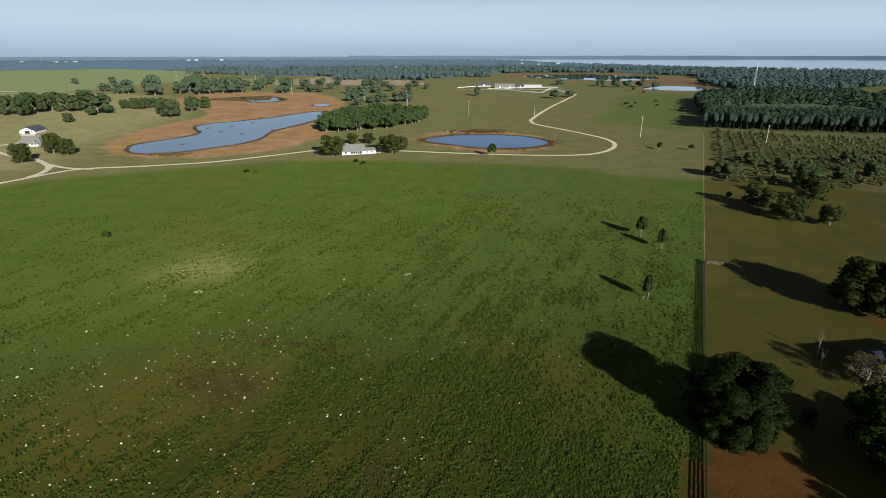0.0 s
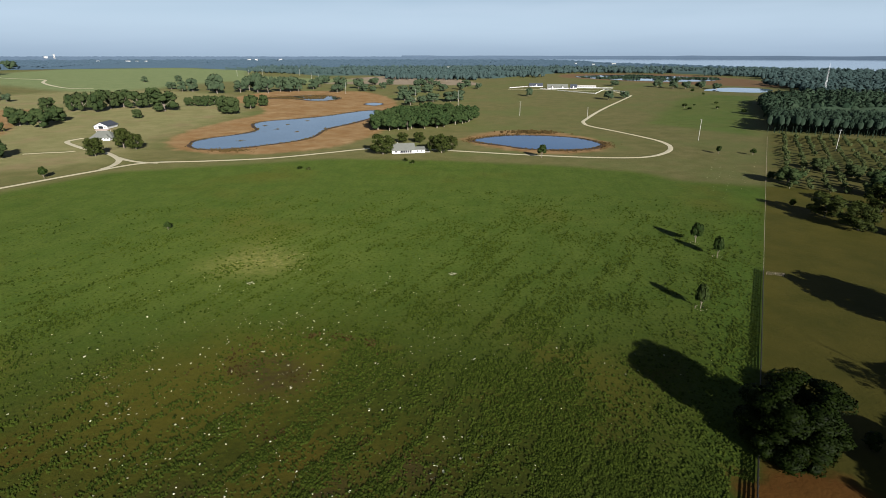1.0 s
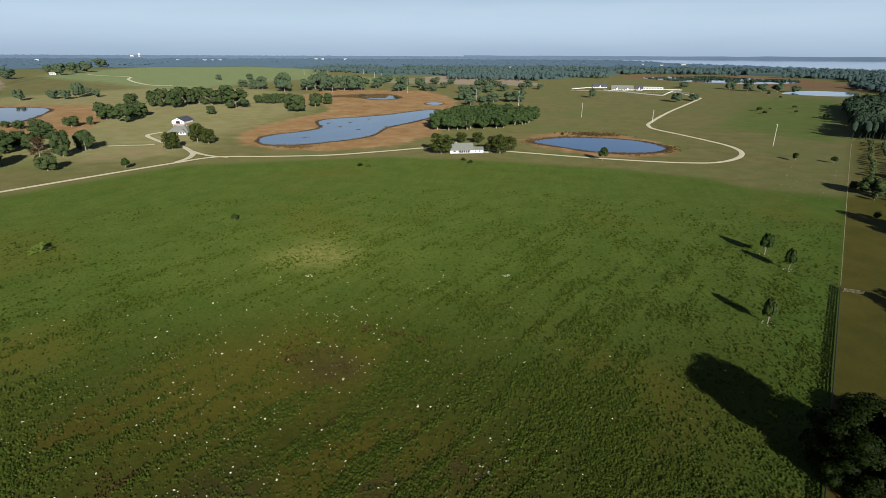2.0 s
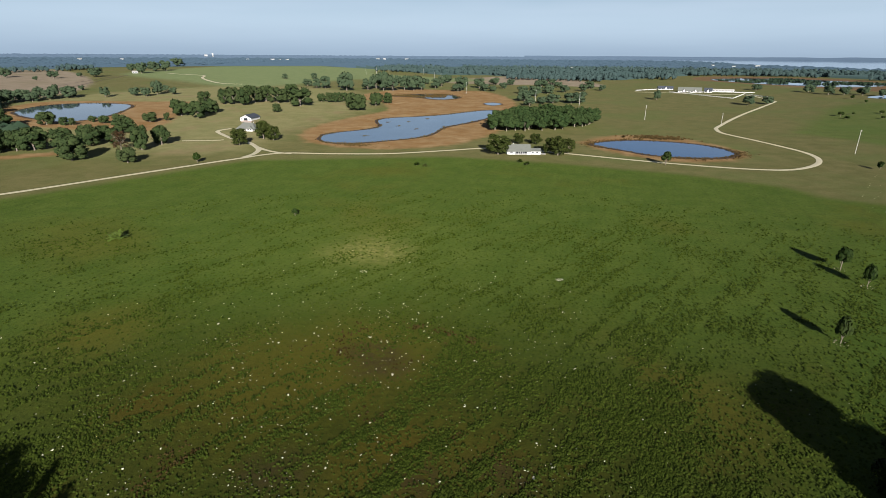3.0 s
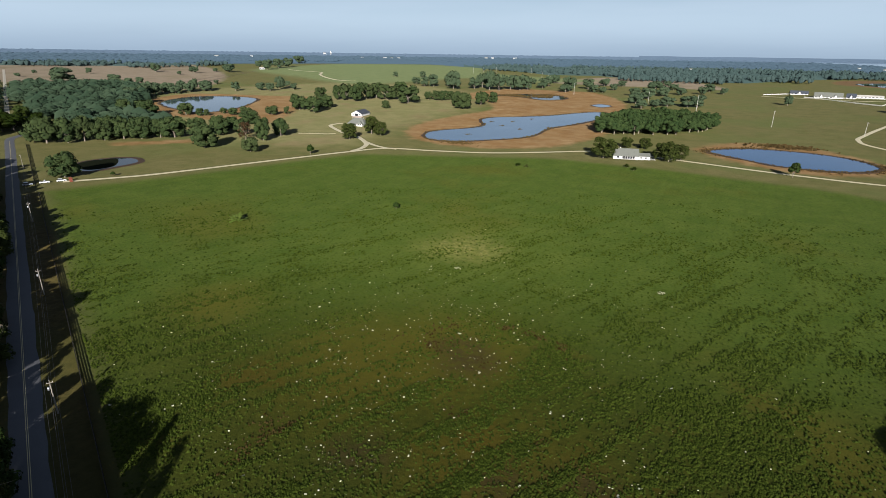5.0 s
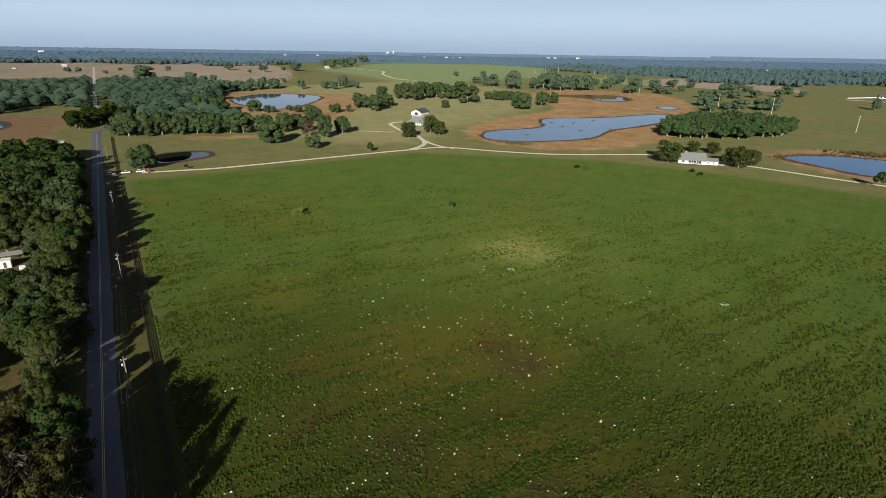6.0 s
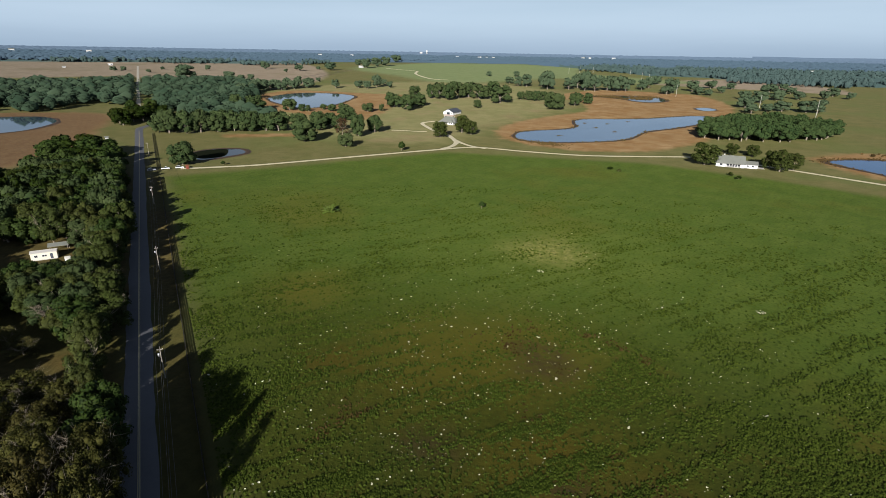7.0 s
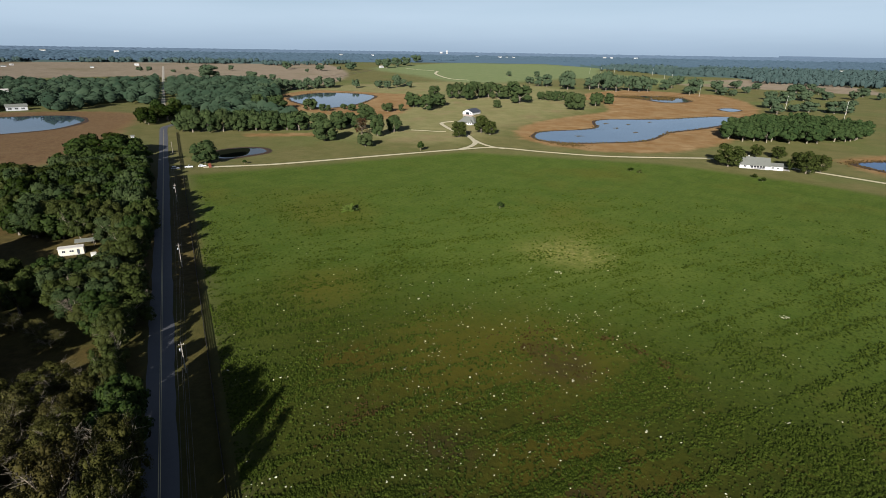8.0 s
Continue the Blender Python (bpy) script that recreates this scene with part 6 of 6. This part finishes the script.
def farmhouse():
    h = building("farmhouse", -358.0, 451.0, 14, "white farmhouse with a wide grey hipped roof", "house")
    walls(h, 0, 16, 2.4, 12, 2.5, 6, WHITE_PAINT, "none")
    gable_roof(h, -1, 17, -0.8, 13, 2.5, 7.2, GREY_ROOF, 1.0, True, 5.5)
    for k in range(4):
        part("column", box(bmesh.new(), -0.6 + k * 2.9, -0.4 + k * 2.9, -0.7, -0.5, -0.1, 2.4, 0.02), WHITE_PAINT, h)
    walls(h, 9.5, 15.5, -2.5, 4, 2.5, 4.4, WHITE_PAINT, "none")
    gable_roof(h, 9.5, 15.5, -2.5, 5, 2.52, 4.6, GREY_ROOF, 0.5, False, 1.6)
    for x in (1.8, 5.5):
        window(h, x, 0.9, 1.8, 1.3, 2.4)
    window(h, 10.6, 0.9, 1.6, 1.2, -2.5)
    window(h, 13.0, 0.9, 1.6, 1.2, -2.5)
    door(h, 8.2, 1.0, 2.2, DARK_ROOF, 2.4)
    s = building("covered_walk", -385.0, 492.0, -4, "covered walk with pinkish roof between farmhouse and barn", "shed")
    for px, py in [(a, b) for a in (0.1, 5.9, 11.7) for b in (0.1, 4.7)]:
        part("post", box(bmesh.new(), px, px + 0.2, py, py + 0.2, -0.3, 2.2), WHITE_PAINT, s)
    gable_roof(s, 0, 12, 0, 5, 2.2, 3.1, PINK_ROOF, 0.6)


def barn():
    b = building("barn", -402.0, 512.0, 9, "white barn with dark metal roof and open doorway", "barn")
    walls(b, 0, 13, 0, 21, 3.0, 6.0, WHITE_PAINT, "y")
    gable_roof(b, 0, 13, 0, 21, 3.0, 6.2, DARK_ROOF, 0.8, False)
    # open doorway's unlit inside, put on the wall as a dark panel
    d = part("doorway", box(bmesh.new(), 4.4, 8.8, -0.05, 0.02, 0.0, 2.9), GLASS, b, "dark panel for the unlit open doorway")
    part("doorway_trim", box(bmesh.new(), 4.2, 9.0, -0.10, 0.02, 2.9, 3.1), WHITE_PAINT, d)
    for x in (1.4, 10.2):
        window(b, x, 1.2, 1.3, 1.2)
    window(b, 5.9, 4.0, 1.2, 0.9)


def mansion():
    for x, y, turn, w, d, e, r, roof, ends, label in (
            (70, 1121, 6, 26, 11, 2.4, 6.2, DARK_ROOF, 1, "white mansion wing with dark roof and dormers"), (101, 1078, -3, 38, 14, 2.2, 8.0, GREY_ROOF, 2, "long white mansion with grey-green roof"),
            (144, 1078, -8, 12, 12, 2.6, 7.6, DARK_ROOF, 1, "white lodge with dark roof beside the mansion"), (160, 1104, 0, 36, 8, 2.2, 4.0, CONCRETE, 0, "low pale stable beside the mansion")):
        h = building("mansion_building", x, y, turn, label, "house")
        walls(h, 0, w, 0, d, e, r, WHITE_PAINT)
        gable_roof(h, 0, w, 0, d, e, r, roof, 0.8)
        for k in range(ends):
            cx = w * (k + 0.5) / ends
            walls(h, cx - 1.4, cx + 1.4, -1.4, d * 0.4, e + 0.6, e + 3.0, WHITE_PAINT, "y", "dormer")
            gable_roof(h, cx - 1.4, cx + 1.4, -1.4, d * 0.4, e + 0.6, e + 3.2, roof, 0.3, False)
        for k in range(int(w / 5)):
            window(h, 1.2 + k * 5, 0.7, 2.8, 1.5)


def white_fence(points, label):
    """Painted posts and three broad boards."""
    ob = tagged(new("board_fence"), label, "fence")
    post = bpy.data.meshes.new("post")
    bm = box(bmesh.new(), -0.12, 0.12, -0.12, 0.12, -0.3, 1.5, 0.02)
    bm.to_mesh(post)
    bm.free()
    post.materials.append(WHITE_PAINT)
    for (ax, ay), (bx, by) in zip(points, points[1:]):
        n = max(2, round(math.hypot(bx - ax, by - ay) / 4.5))
        for k in range(n):
            x, y = ax + (bx - ax) * k / n, ay + (by - ay) * k / n
            x2, y2 = ax + (bx - ax) * (k + 1) / n, ay + (by - ay) * (k + 1) / n
            p = new("post", post)
            p.parent, p.location = ob, (x, y, gz(x, y))
            long, turn = math.hypot(x2 - x, y2 - y), math.atan2(y2 - y, x2 - x)
            for h in (0.35, 0.8, 1.25):
                bm = box(bmesh.new(), 0.02, long, -0.03, 0.03, -0.14, 0.14)
                rise = math.degrees(math.atan2(gz(x2, y2) - gz(x, y), long))
                part("board", bm, WHITE_PAINT, ob).matrix_basis = pose(x, y, gz(x, y) + h, 0, -rise, math.degrees(turn)) @ pose(0, 0.15, 0)


white_fence([(29, 1084), (67, 1122)], "white board fence before the mansion wing")
white_fence([(86, 1066), (105, 1054), (140, 1006), (173, 971), (205, 1060), (231, 1004)], "white board fence round the mansion lawn")
white_fence([(120, 1066), (159, 1090), (226, 1088)], "white board fence along the mansion yard")


white_house()
farmhouse()
barn()
mansion()


def mobile_home():
    h = building("mobile_home", -231.3, 48.6, 66, "cream mobile home in a clearing under trees", "mobile home")
    walls(h, 0, 8.2, 0, 3.2, 2.7, 3.0, CREAM_PAINT)
    gable_roof(h, 0, 8.2, 0, 3.2, 2.7, 3.0, CONCRETE, 0.15)
    door(h, 6.0, 0.9, 2.2, DARK_ROOF)
    window(h, 1.2, 1.1, 1.0, 0.9)
    window(h, 3.6, 1.2, 1.4, 0.7)
    part("skirting", box(bmesh.new(), -0.03, 8.23, -0.03, 3.23, -0.35, 0.2), CONCRETE, h)
    s = building("lean_to", -236.5, 56.0, 66, "open lean-to shed with a dull grey roof", "shed")
    for px, py in ((0.1, 0.1), (6.0, 0.1), (0.1, 3.4), (6.0, 3.4)):
        part("post", box(bmesh.new(), px, px + 0.14, py, py + 0.14, -0.3, 2.3), POST_WOOD, s)
    gable_roof(s, 0, 6.2, 0, 3.6, 2.3, 2.9, GREY_ROOF, 0.3)
    b = building("well_house", -221.6, 56.4, 66, "small white pump house in the clearing", "pump house")
    walls(b, 0, 1.7, 0, 1.4, 1.2, 1.5, WHITE_PAINT)
    gable_roof(b, 0, 1.7, 0, 1.4, 1.2, 1.55, CONCRETE, 0.1)
    door(b, 0.5, 0.7, 1.1, CONCRETE)


def paddock_house():
    h = building("house", 108.8, 111.0, 8, "low house with dark roof and white porch gable", "house")
    walls(h, 0, 18, 0, 10, 2.8, 5.0, POST_WOOD)
    gable_roof(h, 0, 18, 0, 10, 2.8, 5.2, SHADED_ROOF, 1.4)
    walls(h, 2.0, 6.0, -2.6, 1, 2.6, 3.9, WHITE_PAINT, "y", "porch")
    gable_roof(h, 2.0, 6.0, -2.6, 2, 2.6, 4.0, SHADED_ROOF, 0.4, False)
    part("bargeboard", box(bmesh.new(), 1.5, 6.5, -3.12, -3.04, 2.3, 2.55), WHITE_PAINT, h)
    part("fascia", box(bmesh.new(), -0.7, 18.7, 10.72, 10.8, 2.35, 2.6), WHITE_PAINT, h)
    for x in (8.0, 12.0):
        window(h, x, 0.9, 1.6, 1.2)


mobile_home()
paddock_house()

FAR_HOUSES = [(-1565, 606, 13, 4), (-1500, 480, 9, 3), (-1590, 330, 12, 3), (-1660, 360, 10, 3), (-1620, 300, 11, 3), (-741, 155, 24, 5), (-900, 178, 16, 9), (-745, 132, 9, 4),
              (-1540, 2060, 14, 15), (-1450, 2110, 20, 15), (-1420, 2120, 12, 15), (-1390, 2130, 16, 14), (-1150, 2550, 18, 17), (-1120, 2560, 14, 17), (-1010, 2580, 20, 17), (-2300, 2700, 20, 22), (-2270, 2720, 10, 32),
              (-1900, 1750, 14, 15), (-2000, 1650, 18, 15), (-2500, 900, 22, 16), (-2700, 700, 24, 16), (-1180, 1120, 16, 5), (350, 2050, 12, 15), (430, 2100, 16, 15), (300, 2150, 12, 15), (-150, 1800, 12, 13), (-497, 178, 3, 2)]
for x, y, w, e in FAR_HOUSES:
    h = building("far_building", x, y, math.degrees(math.atan2(y, x)) - 90 + (w * 7) % 30 - 15, "far white building among woods and pasture", "house")
    w, e = w * 0.8, e * 0.85
    walls(h, -w / 2, w / 2, 0, w * 0.5, e, e + w * 0.1, HAZED_PAINT)
    gable_roof(h, -w / 2, w / 2, 0, w * 0.5, e, e + w * 0.12, (GREY_ROOF, CONCRETE, STEEL)[int(w * 1.25 + 0.1) % 3], 0.6)
    for k in range(3):
        window(h, -w / 2 + w * (0.1 + 0.3 * k), e * 0.3, w * 0.16, e * 0.4)


# ---- gate, vehicles, clutter ----
def vehicle(x, y, turn, paint, label, pickup=False):
    v = tagged(new("car"), label, "car", "parked vehicles")
    v.matrix_basis = pose(x, y, gz(x, y), 0, 0, turn)
    bm = bmesh.new()
    prism(bm, [(-2.45, 0.35), (2.45, 0.35), (2.5, 0.7), (2.35, 0.95), (1.2, 1.05), (-2.4, 1.05), (-2.5, 0.7)], -0.92, 0.92)
    bmesh.ops.bevel(bm, geom=bm.edges[:], offset=0.07, segments=2, affect="EDGES")
    part("body", bm, paint, v)
    cab = [(-0.3, 1.04), (1.15, 1.04), (0.55, 1.68), (-0.2, 1.68)] if pickup else [(-2.2, 1.04), (1.15, 1.04), (0.45, 1.62), (-1.7, 1.62)]
    part("cabin", prism(bmesh.new(), cab, -0.8, 0.8), GLASS, v, "dark glass cabin")
    part("roof", prism(bmesh.new(), [(cab[3][0] - 0.02, 1.66), (cab[2][0] + 0.02, 1.66), (cab[2][0] - 0.05, 1.74), (cab[3][0] + 0.05, 1.74)], -0.78, 0.78), paint, v)
    for wx in (-1.55, 1.5):
        for wy in (-0.86, 0.86):
            pts = [(wx, wy - 0.12, 0.35), (wx, wy - 0.1, 0.35), (wx, wy + 0.1, 0.35), (wx, wy + 0.12, 0.35)]
            wheel = new("wheel", raw_mesh("wheel", *tube(pts, [0.05, 0.35, 0.35, 0.05], 14), RUBBER, True))
            wheel.parent = v
            new("rim", raw_mesh("rim", *tube([(wx, wy - 0.14, 0.35), (wx, wy + 0.14, 0.35)], [0.2, 0.2], 10), STEEL, True)).parent = wheel
    for wy in (-0.65, 0.65):
        part("headlight", box(bmesh.new(), 2.38, 2.47, wy - 0.18, wy + 0.18, 0.68, 0.84, 0.02), WHITE_PAINT, v)
    if pickup:
        part("bed", box(bmesh.new(), -2.3, -0.5, -0.78, 0.78, 1.04, 1.07), RUBBER, v)


vehicle(-354.0, 148.5, 70, CAR_SILVER, "silver car parked at the farm gate")
vehicle(-352.0, 156.5, 62, CAR_WHITE, "white pickup parked at the farm gate", True)
vehicle(-348.5, 164.0, 64, CAR_WHITE, "white car parked by the brick gate pier")


def brick_pier(x, y, turn):
    """A pier of single bricks with a cap."""
    ob = tagged(new("gate_pier"), "low red brick gate pier at the drive", "gate pier")
    ob.matrix_basis = pose(x, y, gz(x, y), 0, 0, turn)
    part("core", box(bmesh.new(), -0.82, 0.82, -0.42, 0.42, -0.2, 1.75), CONCRETE, ob)
    bm = box(bmesh.new(), -0.2, 0.2, -0.06, 0.06, -0.085, 0.085, 0.01)
    me = bpy.data.meshes.new("brick")
    bm.to_mesh(me)
    bm.free()
    me.materials.append(BRICK)
    for k in range(9):
        for j in range(4):
            for side in (-0.46, 0.46):
                b = new("brick", me)
                b.parent, b.location = ob, (-0.62 + j * 0.42 - (k % 2) * 0.06, side, 0.1 + k * 0.19)
    part("cap", box(bmesh.new(), -0.98, 0.98, -0.58, 0.58, 1.76, 1.92, 0.03), BRICK, ob)


brick_pier(-346.5, 168.0, 62)
brick_pier(-343.0, 166.5, 62)


def stone(x, y, size, seed):
    """One uneven field stone."""
    rng = np.random.default_rng(seed)
    v = ICO[0] * (1 + rng.normal(size=(len(ICO[0]), 1)) * 0.12) * [size, size * 0.7, size * 0.45]
    ob = new("stone", raw_mesh("stone", v, ICO[1], CONCRETE))
    ob.location = (x, y, gz(x, y) + size * 0.2)
    tagged(ob, "pale rough stone lying in the grass clearing", "stone", "clearing stones")


for k, (x, y) in enumerate(((-132, 11), (-132.4, 13), (-133, 14.2), (-133.5, 16), (-136, 12), (-134.5, 13.4), (-131, 9.6))):
    stone(x, y, 0.35 + 0.08 * (k % 3), 200 + k)
